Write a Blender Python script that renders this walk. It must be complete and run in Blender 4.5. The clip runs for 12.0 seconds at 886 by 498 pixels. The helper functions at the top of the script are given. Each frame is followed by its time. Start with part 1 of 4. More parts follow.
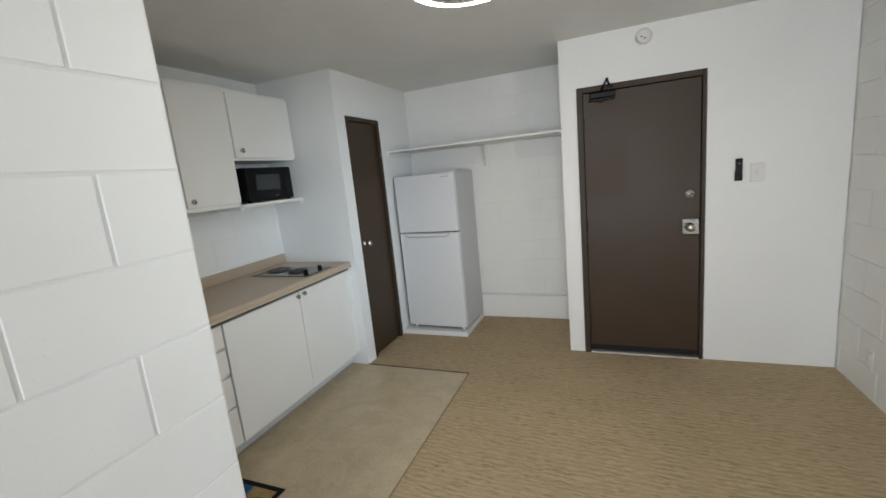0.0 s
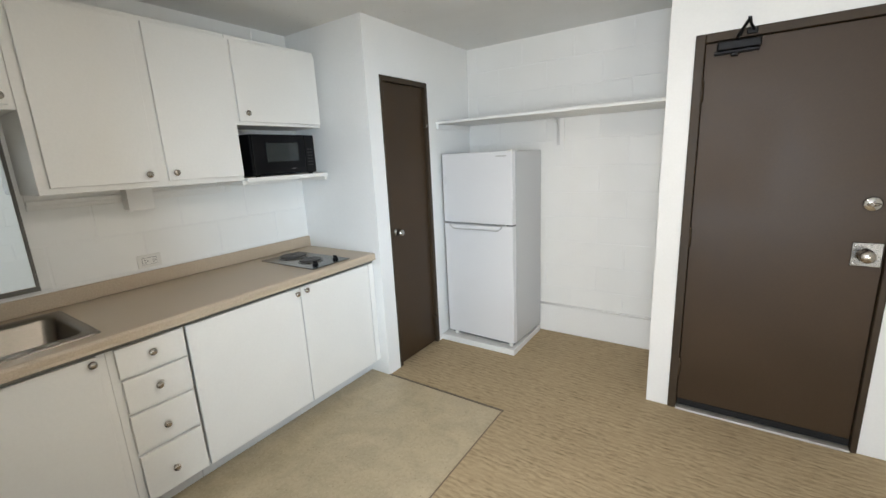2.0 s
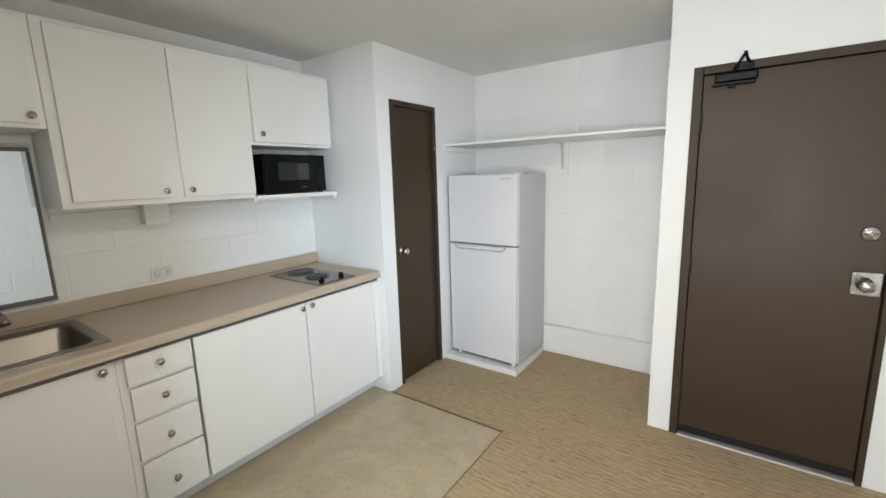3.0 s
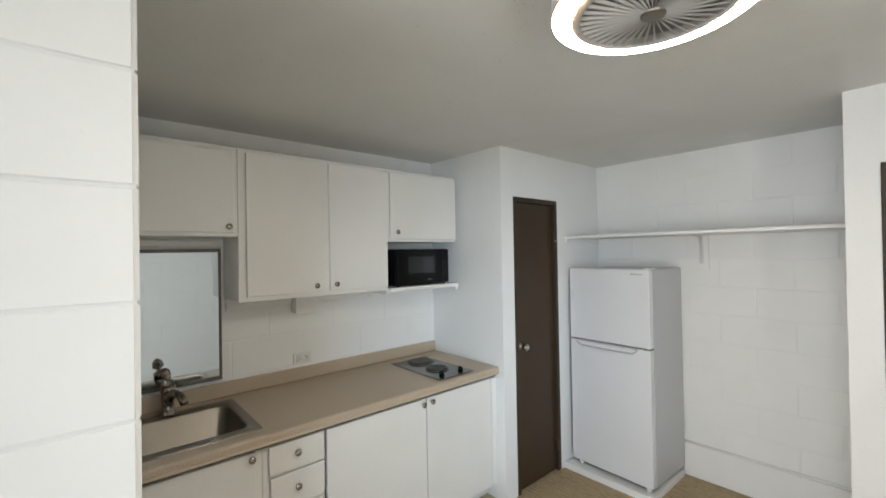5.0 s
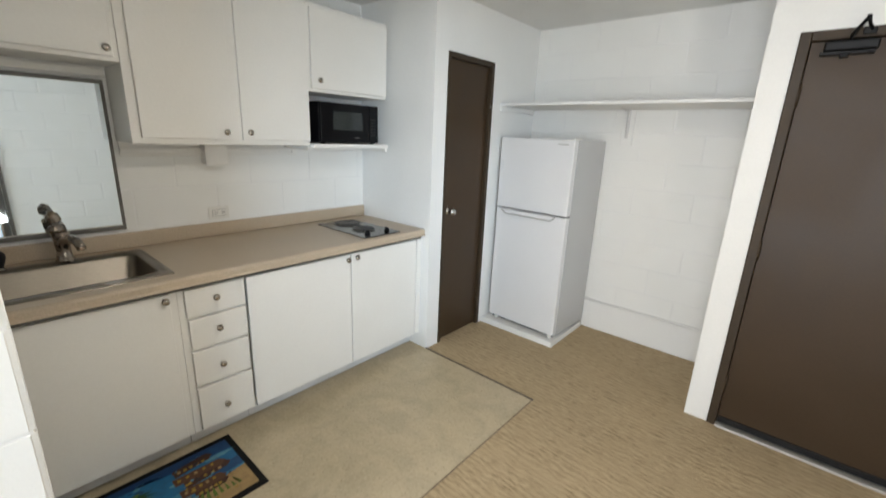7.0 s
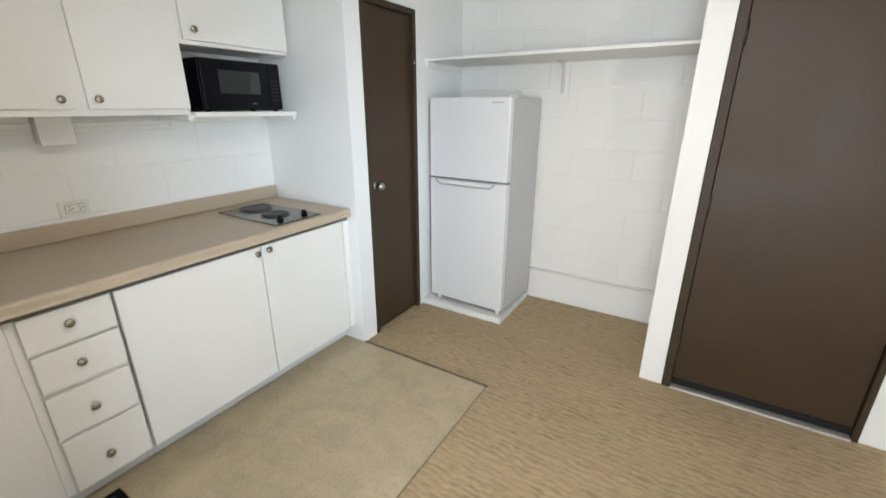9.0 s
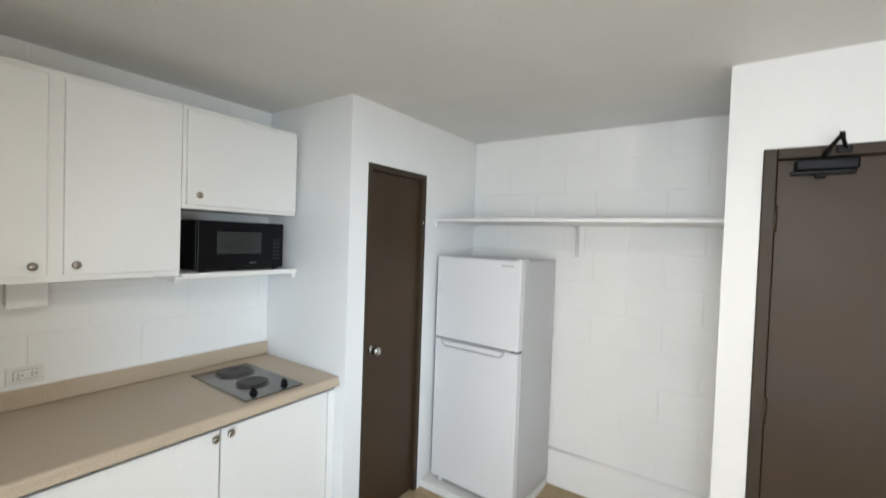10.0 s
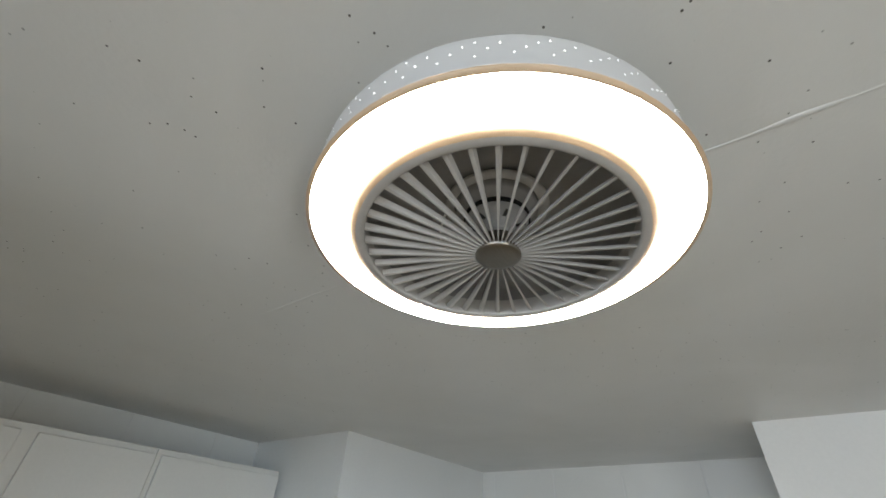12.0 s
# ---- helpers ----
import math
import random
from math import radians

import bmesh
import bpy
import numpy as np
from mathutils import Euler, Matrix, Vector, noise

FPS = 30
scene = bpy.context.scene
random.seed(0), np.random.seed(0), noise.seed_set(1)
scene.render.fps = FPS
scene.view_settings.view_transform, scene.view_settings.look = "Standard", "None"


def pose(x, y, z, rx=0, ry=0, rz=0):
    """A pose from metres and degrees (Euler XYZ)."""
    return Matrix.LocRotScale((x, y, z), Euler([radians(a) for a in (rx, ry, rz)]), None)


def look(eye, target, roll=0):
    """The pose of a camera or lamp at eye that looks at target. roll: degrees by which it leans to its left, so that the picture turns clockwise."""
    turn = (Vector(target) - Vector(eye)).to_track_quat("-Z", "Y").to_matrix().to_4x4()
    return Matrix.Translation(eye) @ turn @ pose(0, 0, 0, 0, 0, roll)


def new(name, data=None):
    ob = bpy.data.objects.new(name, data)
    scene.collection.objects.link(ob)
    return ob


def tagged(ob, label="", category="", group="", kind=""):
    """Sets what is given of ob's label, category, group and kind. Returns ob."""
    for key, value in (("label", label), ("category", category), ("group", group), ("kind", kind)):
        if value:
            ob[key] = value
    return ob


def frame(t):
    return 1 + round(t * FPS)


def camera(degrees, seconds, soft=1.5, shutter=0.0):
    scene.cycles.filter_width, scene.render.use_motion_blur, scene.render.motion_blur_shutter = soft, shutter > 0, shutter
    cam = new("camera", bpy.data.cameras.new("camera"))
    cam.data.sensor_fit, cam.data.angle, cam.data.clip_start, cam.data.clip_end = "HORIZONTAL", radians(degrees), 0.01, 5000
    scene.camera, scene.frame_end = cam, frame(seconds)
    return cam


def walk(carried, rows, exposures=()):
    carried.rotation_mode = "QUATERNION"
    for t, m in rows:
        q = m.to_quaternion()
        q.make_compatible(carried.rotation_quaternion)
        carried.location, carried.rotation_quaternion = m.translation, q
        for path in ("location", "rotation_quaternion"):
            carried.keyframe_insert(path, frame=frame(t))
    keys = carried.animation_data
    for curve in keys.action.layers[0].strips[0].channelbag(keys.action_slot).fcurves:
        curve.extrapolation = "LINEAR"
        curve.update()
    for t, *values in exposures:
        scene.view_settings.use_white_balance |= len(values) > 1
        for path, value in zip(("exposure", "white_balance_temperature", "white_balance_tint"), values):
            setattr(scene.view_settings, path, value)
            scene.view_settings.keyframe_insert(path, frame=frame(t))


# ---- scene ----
cam = camera(94.1, 12.0, shutter=0.2)
PATH = [
    (0, (0.103, 0.086, 1.524), (-0.644, 1.906, 1.168), -5.6),
    (0.5, (0.013, 0.252, 1.56), (-0.965, 1.976, 1.296), -7.7),
    (1, (0.047, 0.561, 1.547), (-1.121, 2.16, 1.267), -3.6),
    (1.5, (0.073, 0.788, 1.547), (-1.168, 2.33, 1.255), -1.6),
    (2, (0.068, 0.848, 1.515), (-1.029, 2.462, 1.08), -2.8),
    (2.5, (0.095, 0.841, 1.524), (-0.989, 2.475, 1.131), -2.6),
    (3, (0.123, 0.825, 1.529), (-1.016, 2.432, 1.184), -1.7),
    (3.2, (0.123, 0.81, 1.554), (-1.084, 2.373, 1.239), -1.7),
    (4.8, (0.05, 0.766, 1.632), (-1.404, 2.138, 1.547), -1.2),
    (5, (0.003, 0.753, 1.675), (-1.505, 2.067, 1.691), -1.0),
    (5.5, (-0.055, 0.757, 1.723), (-1.572, 2.052, 1.87), -0.4),
    (6, (-0.04, 0.793, 1.71), (-1.473, 2.184, 1.815), 2.2),
    (6.5, (0.005, 0.814, 1.64), (-1.382, 2.249, 1.506), 2.5),
    (7, (0.055, 0.821, 1.527), (-1.199, 2.286, 0.998), 2.4),
    (7.2, (0.063, 0.823, 1.484), (-1.142, 2.268, 0.806), 2.0),
    (8.8, (-0.017, 1.032, 1.462), (-1.044, 2.574, 0.709), -0.1),
    (9, (-0.122, 1.087, 1.475), (-1.111, 2.698, 0.824), 0.1),
    (9.5, (-0.205, 1.222, 1.538), (-1.222, 2.882, 1.079), -0.1),
    (10, (-0.18, 1.376, 1.65), (-1.326, 3.014, 1.6), 2.0),
    (10.5, (-0.231, 1.411, 1.808), (-1.301, 2.978, 2.441), 2.0),
    (11, (-0.21, 1.38, 1.905), (-1.193, 2.771, 2.953), 2.5),
    (11.5, (-0.192, 1.377, 1.93), (-1.147, 2.648, 3.143), 3.4),
    (12, (-0.199, 1.396, 1.926), (-1.173, 2.677, 3.113), 3.4),
]
EXPOSURES = [(0, -0.80, 6500, 10), (0.5, -0.66, 6500, 10), (1.0, -0.47, 6500, 10), (1.5, -0.30, 6500, 10), (2.5, -0.16, 6500, 10), (3.2, -0.20, 6500, 10), (5.0, -0.53, 6600, 10), (5.5, -0.67, 6650, 10), (6.5, -0.47, 6600, 10), (7.2, -0.18, 6650, 10), (9.0, -0.11, 6550, 10), (9.5, -0.12, 6450, 10), (10.0, -0.15, 6450, 10), (10.5, -0.22, 6450, 10), (11.0, -0.60, 6350, 10), (12, -0.95, 6250, 8)]
walk(cam, [(t, look(eye, target, roll)) for t, eye, target, roll in PATH], EXPOSURES)

# ---- world, sun, large lights ----
world = bpy.data.worlds.new("sky")
world.use_nodes = True
scene.world = world
sky = world.node_tree.nodes.new("ShaderNodeTexSky")
sky.sky_type, sky.sun_disc = "NISHITA", False
sky.sun_elevation, sky.sun_rotation = radians(26), radians(128)
background = world.node_tree.nodes["Background"]
background.inputs["Strength"].default_value = 0.05
world.node_tree.links.new(sky.outputs["Color"], background.inputs["Color"])
sun = new("sun", bpy.data.lights.new("sun", "SUN"))
sun.data.energy, sun.data.angle, sun.data.color = 2.45, radians(24), (0.58, 0.78, 1.0)
sun.matrix_world = look((6.0, -4.55, 1.68), (-1.9, 2.4, 1.0))


def window_light(name, at, towards, wide, high, energy, colour, spread=180):
    lamp = new(name, bpy.data.lights.new(name, "AREA"))
    lamp.data.shape, lamp.data.size, lamp.data.size_y = "RECTANGLE", wide, high
    lamp.data.energy, lamp.data.color = energy, colour
    lamp.data.spread = radians(spread)
    lamp.matrix_world = look(at, towards)


window_light("south_window_daylight", (0.20, -3.64, 1.2), (0.20, 1.0, 1.2), 2.5, 1.9, 218.0, (0.85, 0.915, 1.0))
window_light("east_window_daylight", (1.60, 0.74, 1.1), (0.16, 1.98, 1.95), 0.42, 1.5, 15.5, (1.0, 0.985, 0.93), 104)


# ---- materials ----
def nodes_of(name):
    m = bpy.data.materials.new(name)
    m.use_nodes = True
    return m, m.node_tree.nodes, m.node_tree.links, m.node_tree.nodes["Principled BSDF"]


def noise_node(n, l, place, scale, detail=4.0, distortion=0.0):
    t = n.new("ShaderNodeTexNoise")
    t.inputs["Scale"].default_value, t.inputs["Detail"].default_value = scale, detail
    t.inputs["Distortion"].default_value = distortion
    l.new(place, t.inputs["Vector"])
    return t.outputs["Fac"]


def ramp(n, l, fac, stops):
    r = n.new("ShaderNodeValToRGB")
    while len(r.color_ramp.elements) < len(stops):
        r.color_ramp.elements.new(0.5)
    for e, (p, c) in zip(r.color_ramp.elements, stops):
        e.position, e.color = p, (*c, 1) if not isinstance(c, float) else (c, c, c, 1)
    l.new(fac, r.inputs["Fac"])
    return r.outputs["Color"]


def mix(n, l, kind, fac, a, b):
    m = n.new("ShaderNodeMixRGB")
    m.blend_type = kind
    for key, v in (("Fac", fac), ("Color1", a), ("Color2", b)):
        if isinstance(v, (int, float)):
            m.inputs[key].default_value = v
        elif isinstance(v, tuple):
            m.inputs[key].default_value = (*v, 1)
        else:
            l.new(v, m.inputs[key])
    return m.outputs["Color"]


def material(name, base, rough=0.5, metal=0.0, vary=0.08, vscale=2.5, grain=0.04, gscale=90.0, bump=0.15, bscale=140.0, depth=0.001, spec=0.5, stretch=None, rvary=0.12):
    """A surface with broad stains, fine grain, uneven gloss and relief."""
    m, n, l, b = nodes_of(name)
    place = n.new("ShaderNodeNewGeometry").outputs["Position"]
    if stretch:
        mp = n.new("ShaderNodeMapping")
        mp.inputs["Scale"].default_value = stretch
        l.new(place, mp.inputs["Vector"])
        fine = mp.outputs["Vector"]
    else:
        fine = place
    broad = noise_node(n, l, place, vscale, 5.0, 0.4)
    small = noise_node(n, l, fine, gscale, 3.0)
    dull = tuple(c * (1 - 2 * vary) for c in base)
    c = mix(n, l, "MIX", ramp(n, l, broad, [(0.3, 0.0), (0.7, 1.0)]), dull, base)
    c = mix(n, l, "MULTIPLY", 1.0, c, ramp(n, l, small, [(0.25, 1 - 2 * grain), (0.75, 1.0)]))
    l.new(c, b.inputs["Base Color"])
    b.inputs["Metallic"].default_value = metal
    b.inputs["Specular IOR Level"].default_value = spec
    l.new(ramp(n, l, broad, [(0.2, max(0.02, rough - rvary / 2)), (0.8, min(1.0, rough + rvary / 2))]), b.inputs["Roughness"])
    if bump:
        bp = n.new("ShaderNodeBump")
        bp.inputs["Strength"].default_value, bp.inputs["Distance"].default_value = bump, depth
        l.new(noise_node(n, l, fine, bscale, 4.0), bp.inputs["Height"])
        l.new(bp.outputs["Normal"], b.inputs["Normal"])
    return m


def glowing(name, colour, strength):
    m, n, l, b = nodes_of(name)
    b.inputs["Base Color"].default_value = (0.9, 0.9, 0.88, 1)
    b.inputs["Emission Color"].default_value = (*colour, 1)
    b.inputs["Emission Strength"].default_value = strength
    return m


def carpet_material():
    m, n, l, b = nodes_of("rippled beige carpet")
    place = n.new("ShaderNodeNewGeometry").outputs["Position"]
    mp = n.new("ShaderNodeMapping")
    mp.inputs["Scale"].default_value = (0.55, 1.0, 1.0)
    mp.inputs["Rotation"].default_value = (0, 0, radians(4))
    l.new(place, mp.inputs["Vector"])
    wav = n.new("ShaderNodeTexWave")
    wav.wave_type, wav.bands_direction, wav.wave_profile = "BANDS", "Y", "SIN"
    for key, v in (("Scale", 9.5), ("Distortion", 6.5), ("Detail", 2.5), ("Detail Scale", 2.4), ("Detail Roughness", 0.6)):
        wav.inputs[key].default_value = v
    l.new(mp.outputs["Vector"], wav.inputs["Vector"])
    patch = ramp(n, l, noise_node(n, l, place, 7.0, 3.0), [(0.30, 0.35), (0.62, 0.95)])
    dash = n.new("ShaderNodeMapping")
    dash.inputs["Scale"].default_value = (19.0, 72.0, 19.0)
    dash.inputs["Rotation"].default_value = (0, 0, radians(5))
    l.new(place, dash.inputs["Vector"])
    streak = ramp(n, l, noise_node(n, l, dash.outputs["Vector"], 1.0, 3.0, 0.6), [(0.34, 0.0), (0.60, 1.0)])
    rib = mix(n, l, "MIX", patch, (0.62, 0.62, 0.62), mix(n, l, "MIX", 0.5, wav.outputs["Fac"], streak))
    tuft = noise_node(n, l, place, 420.0, 2.0)
    broad = noise_node(n, l, place, 1.6, 4.0)
    c = ramp(n, l, rib, [(0.05, (0.315, 0.24, 0.145)), (0.45, (0.465, 0.36, 0.225)), (0.85, (0.56, 0.44, 0.28))])
    c = mix(n, l, "MULTIPLY", 1.0, c, ramp(n, l, tuft, [(0.25, 0.82), (0.75, 1.0)]))
    c = mix(n, l, "MULTIPLY", 1.0, c, ramp(n, l, broad, [(0.3, 0.9), (0.7, 1.0)]))
    l.new(c, b.inputs["Base Color"])
    b.inputs["Roughness"].default_value = 0.95
    b.inputs["Specular IOR Level"].default_value = 0.15
    height = mix(n, l, "MIX", 0.3, rib, tuft)
    bp = n.new("ShaderNodeBump")
    bp.inputs["Strength"].default_value, bp.inputs["Distance"].default_value = 0.5, 0.006
    l.new(height, bp.inputs["Height"])
    l.new(bp.outputs["Normal"], b.inputs["Normal"])
    return m


def vinyl_material():
    m, n, l, b = nodes_of("speckled beige vinyl")
    place = n.new("ShaderNodeNewGeometry").outputs["Position"]
    broad = noise_node(n, l, place, 1.8, 5.0, 0.6)
    c = ramp(n, l, broad, [(0.3, (0.46, 0.385, 0.255)), (0.7, (0.57, 0.485, 0.34))])
    c = mix(n, l, "MIX", ramp(n, l, noise_node(n, l, place, 55.0, 3.0), [(0.48, 0.0), (0.66, 0.20)]), c, (0.29, 0.225, 0.13))
    c = mix(n, l, "MULTIPLY", 1.0, c, ramp(n, l, noise_node(n, l, place, 7.0, 5.0, 0.8), [(0.32, 0.84), (0.66, 1.0)]))
    c = mix(n, l, "MIX", ramp(n, l, noise_node(n, l, place, 85.0, 2.0, 0.5), [(0.54, 0.0), (0.68, 0.20)]), c, (0.64, 0.56, 0.41))
    vor = n.new("ShaderNodeTexVoronoi")
    vor.inputs["Scale"].default_value = 38.0
    l.new(place, vor.inputs["Vector"])
    c = mix(n, l, "MIX", mix(n, l, "MULTIPLY", 1.0, ramp(n, l, vor.outputs["Distance"], [(0.10, 0.40), (0.22, 0.0)]), ramp(n, l, noise_node(n, l, place, 16.0, 2.0), [(0.5, 0.0), (0.6, 1.0)])), c, (0.16, 0.11, 0.06))
    l.new(c, b.inputs["Base Color"])
    l.new(ramp(n, l, noise_node(n, l, place, 6.0, 4.0), [(0.3, 0.30), (0.7, 0.48)]), b.inputs["Roughness"])
    b.inputs["Specular IOR Level"].default_value = 0.4
    bp = n.new("ShaderNodeBump")
    bp.inputs["Strength"].default_value, bp.inputs["Distance"].default_value = 0.25, 0.0015
    l.new(noise_node(n, l, place, 24.0, 4.0), bp.inputs["Height"])
    l.new(bp.outputs["Normal"], b.inputs["Normal"])
    return m


def ceiling_material():
    m, n, l, b = nodes_of("painted concrete ceiling")
    place = n.new("ShaderNodeNewGeometry").outputs["Position"]
    broad = noise_node(n, l, place, 1.3, 5.0, 0.8)
    c = ramp(n, l, broad, [(0.3, (0.68, 0.68, 0.66)), (0.7, (0.74, 0.74, 0.72))])
    vor = n.new("ShaderNodeTexVoronoi")
    vor.inputs["Scale"].default_value = 40.0
    l.new(place, vor.inputs["Vector"])
    pits = ramp(n, l, vor.outputs["Distance"], [(0.045, 1.0), (0.080, 0.0)])
    patch = ramp(n, l, noise_node(n, l, place, 2.2, 3.0), [(0.41, 0.0), (0.50, 1.0)])
    pits = mix(n, l, "MULTIPLY", 1.0, pits, patch)
    c = mix(n, l, "MIX", pits, c, (0.09, 0.085, 0.075))
    l.new(c, b.inputs["Base Color"])
    l.new(ramp(n, l, noise_node(n, l, place, 5.0, 4.0), [(0.3, 0.36), (0.7, 0.52)]), b.inputs["Roughness"])
    low = noise_node(n, l, place, 7.0, 5.0, 0.5)
    h = mix(n, l, "MIX", 0.25, low, noise_node(n, l, place, 120.0, 3.0))
    h = mix(n, l, "SUBTRACT", 1.0, h, pits)
    bp = n.new("ShaderNodeBump")
    bp.inputs["Strength"].default_value, bp.inputs["Distance"].default_value = 0.45, 0.004
    l.new(h, bp.inputs["Height"])
    l.new(bp.outputs["Normal"], b.inputs["Normal"])
    return m


M_PAINT = material("white wall paint", (0.83, 0.83, 0.81), 0.50, vary=0.025, vscale=1.4, grain=0.015, bump=0.35, bscale=75, depth=0.0012)


def block_material():
    m, n, l, b = nodes_of("white painted block")
    place = n.new("ShaderNodeNewGeometry").outputs["Position"]
    broad = noise_node(n, l, place, 2.2, 5.0, 0.5)
    l.new(ramp(n, l, broad, [(0.3, (0.785, 0.785, 0.76)), (0.7, (0.825, 0.825, 0.80))]), b.inputs["Base Color"])
    l.new(ramp(n, l, noise_node(n, l, place, 9.0, 3.0), [(0.3, 0.42), (0.7, 0.56)]), b.inputs["Roughness"])
    vor = n.new("ShaderNodeTexVoronoi")
    vor.inputs["Scale"].default_value = 42.0
    l.new(place, vor.inputs["Vector"])
    pits = mix(n, l, "MULTIPLY", 1.0, ramp(n, l, vor.outputs["Distance"], [(0.08, 1.0), (0.22, 0.0)]), ramp(n, l, noise_node(n, l, place, 7.0, 3.0), [(0.54, 0.0), (0.62, 1.0)]))
    h = mix(n, l, "MIX", 0.5, noise_node(n, l, place, 40.0, 4.0), noise_node(n, l, place, 130.0, 3.0))
    h = mix(n, l, "SUBTRACT", 0.6, h, pits)
    bp = n.new("ShaderNodeBump")
    bp.inputs["Strength"].default_value, bp.inputs["Distance"].default_value = 0.34, 0.0025
    l.new(h, bp.inputs["Height"])
    l.new(bp.outputs["Normal"], b.inputs["Normal"])
    return m


M_BLOCK = block_material()
M_CEIL = ceiling_material()
M_CARPET = carpet_material()
M_VINYL = vinyl_material()
M_CAB = material("cream white cabinet paint", (0.82, 0.81, 0.775), 0.42, vary=0.03, vscale=1.5, grain=0.015, bump=0.22, bscale=60, depth=0.0008)
M_TOP = material("beige laminate worktop", (0.53, 0.435, 0.325), 0.38, vary=0.02, vscale=3.0, rvary=0.03, grain=0.10, gscale=180, bump=0.05, bscale=220, depth=0.0004)
M_BROWN = material("dark brown door paint", (0.054, 0.0315, 0.0145), 0.46, spec=0.34, rvary=0.18, vary=0.12, vscale=2.0, grain=0.05, bump=0.18, bscale=80, depth=0.0007)
M_BROWN_TRIM = material("dark brown frame paint", (0.052, 0.035, 0.020), 0.50, spec=0.3, vary=0.12, vscale=6.0, grain=0.05, bump=0.2, bscale=90)
M_STEEL = material("brushed stainless steel", (0.29, 0.26, 0.22), 0.36, 1.0, vary=0.06, vscale=5, grain=0.08, gscale=60, bump=0.06, bscale=70, stretch=(12, 1, 12), depth=0.0004)
M_NICKEL = material("satin nickel", (0.46, 0.42, 0.37), 0.26, 1.0, vary=0.06, vscale=30, bump=0.03)
M_FAUCET = material("brushed bronze nickel", (0.36, 0.31, 0.26), 0.27, 1.0, vary=0.1, vscale=30, bump=0.03)
M_CHROME = material("worn chrome", (0.62, 0.61, 0.59), 0.16, 1.0, vary=0.05, vscale=40, bump=0.03)
M_ALU = material("grey aluminium trim", (0.15, 0.145, 0.13), 0.42, 0.4, vary=0.1, vscale=20, bump=0.05)
M_BLACK = material("black plastic", (0.004, 0.004, 0.005), 0.34, vary=0.1, spec=0.18, bump=0.08, bscale=300)
M_BLACKMATT = material("matt black enamel", (0.012, 0.012, 0.013), 0.55, spec=0.25, vary=0.1, bump=0.1, bscale=200)
M_DARKGLASS = material("smoked oven glass", (0.026, 0.031, 0.031), 0.12, vary=0.02, bump=0.0, rvary=0.02)
M_FRIDGE = material("white enamel steel", (0.72, 0.72, 0.725), 0.30, vary=0.012, vscale=1.0, grain=0.01, bump=0.16, bscale=420, depth=0.0003)
# the door enamel again, darkened to carry the shade of the fridge's side
M_FRIDGE_SHADED = material("white enamel with side shade", (0.53, 0.535, 0.54), 0.36, vary=0.012, grain=0.01, bump=0.2, bscale=420, depth=0.0003)
M_GASKET = material("grey rubber gasket", (0.20, 0.20, 0.20), 0.7, vary=0.05)
M_BUTTON = material("dim grey button print", (0.011, 0.011, 0.012), 0.5)
M_PLASTIC = material("white plastic", (0.80, 0.79, 0.75), 0.38, vary=0.02, bump=0.03)
M_IVORY = material("aged white plastic", (0.78, 0.77, 0.73), 0.4, vary=0.03, bump=0.03)
M_SLOT = material("dark slots", (0.03, 0.03, 0.03), 0.7)
M_TRAY = material("dull steel tray", (0.19, 0.185, 0.175), 0.24, 1.0, vary=0.08, vscale=9, bump=0.06)
M_COIL = material("cast iron hotplate", (0.085, 0.082, 0.08), 0.48, 0.7, vary=0.15, vscale=25, bump=0.2, bscale=200)
M_FANGREY = material("warm grey fan plastic", (0.52, 0.505, 0.485), 0.6, vary=0.03, bump=0.03)
M_DRUM = material("matt white drum plastic", (0.60, 0.59, 0.575), 0.55, vary=0.02, grain=0.01, bump=0.05)
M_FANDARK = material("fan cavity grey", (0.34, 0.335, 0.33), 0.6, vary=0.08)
M_TAN = material("translucent tan rim", (0.62, 0.45, 0.29), 0.4, vary=0.05)
M_GLOW = glowing("led diffuser", (1.0, 0.935, 0.84), 105.0)
M_DOT = glowing("led pinholes", (1.0, 0.97, 0.93), 6.0)
M_STRIP = material("brown floor strip", (0.15, 0.115, 0.08), 0.5, vary=0.2, vscale=20)
M_SEAM = material("beige floor seam", (0.26, 0.20, 0.135), 0.7, vary=0.15, vscale=12)
M_SILL = material("pale metal sill", (0.62, 0.60, 0.56), 0.4, 0.4, vary=0.1, vscale=15)
M_PLINTH = material("pale grey paint", (0.72, 0.72, 0.71), 0.5, vary=0.06, vscale=5.0)
M_RUBBER = material("black mat rubber", (0.007, 0.0065, 0.006), 0.8, spec=0.2, bump=0.3, bscale=400)
M_TRIMGREY = material("grey badge and grip shade", (0.48, 0.47, 0.45), 0.5, vary=0.06)


def print_ink(name, c):
    return material("mat print " + name, c, 0.7, vary=0.14, vscale=22, grain=0.12, gscale=160, bump=0.3, bscale=500, depth=0.0006)


def mirror_material():
    m, n, l, b = nodes_of("silvered mirror")
    b.inputs["Base Color"].default_value = (0.78, 0.87, 0.94, 1)
    b.inputs["Metallic"].default_value = 1.0
    place = n.new("ShaderNodeNewGeometry").outputs["Position"]
    l.new(ramp(n, l, noise_node(n, l, place, 9.0, 4.0), [(0.3, 0.015), (0.8, 0.04)]), b.inputs["Roughness"])
    return m


M_MIRROR = mirror_material()


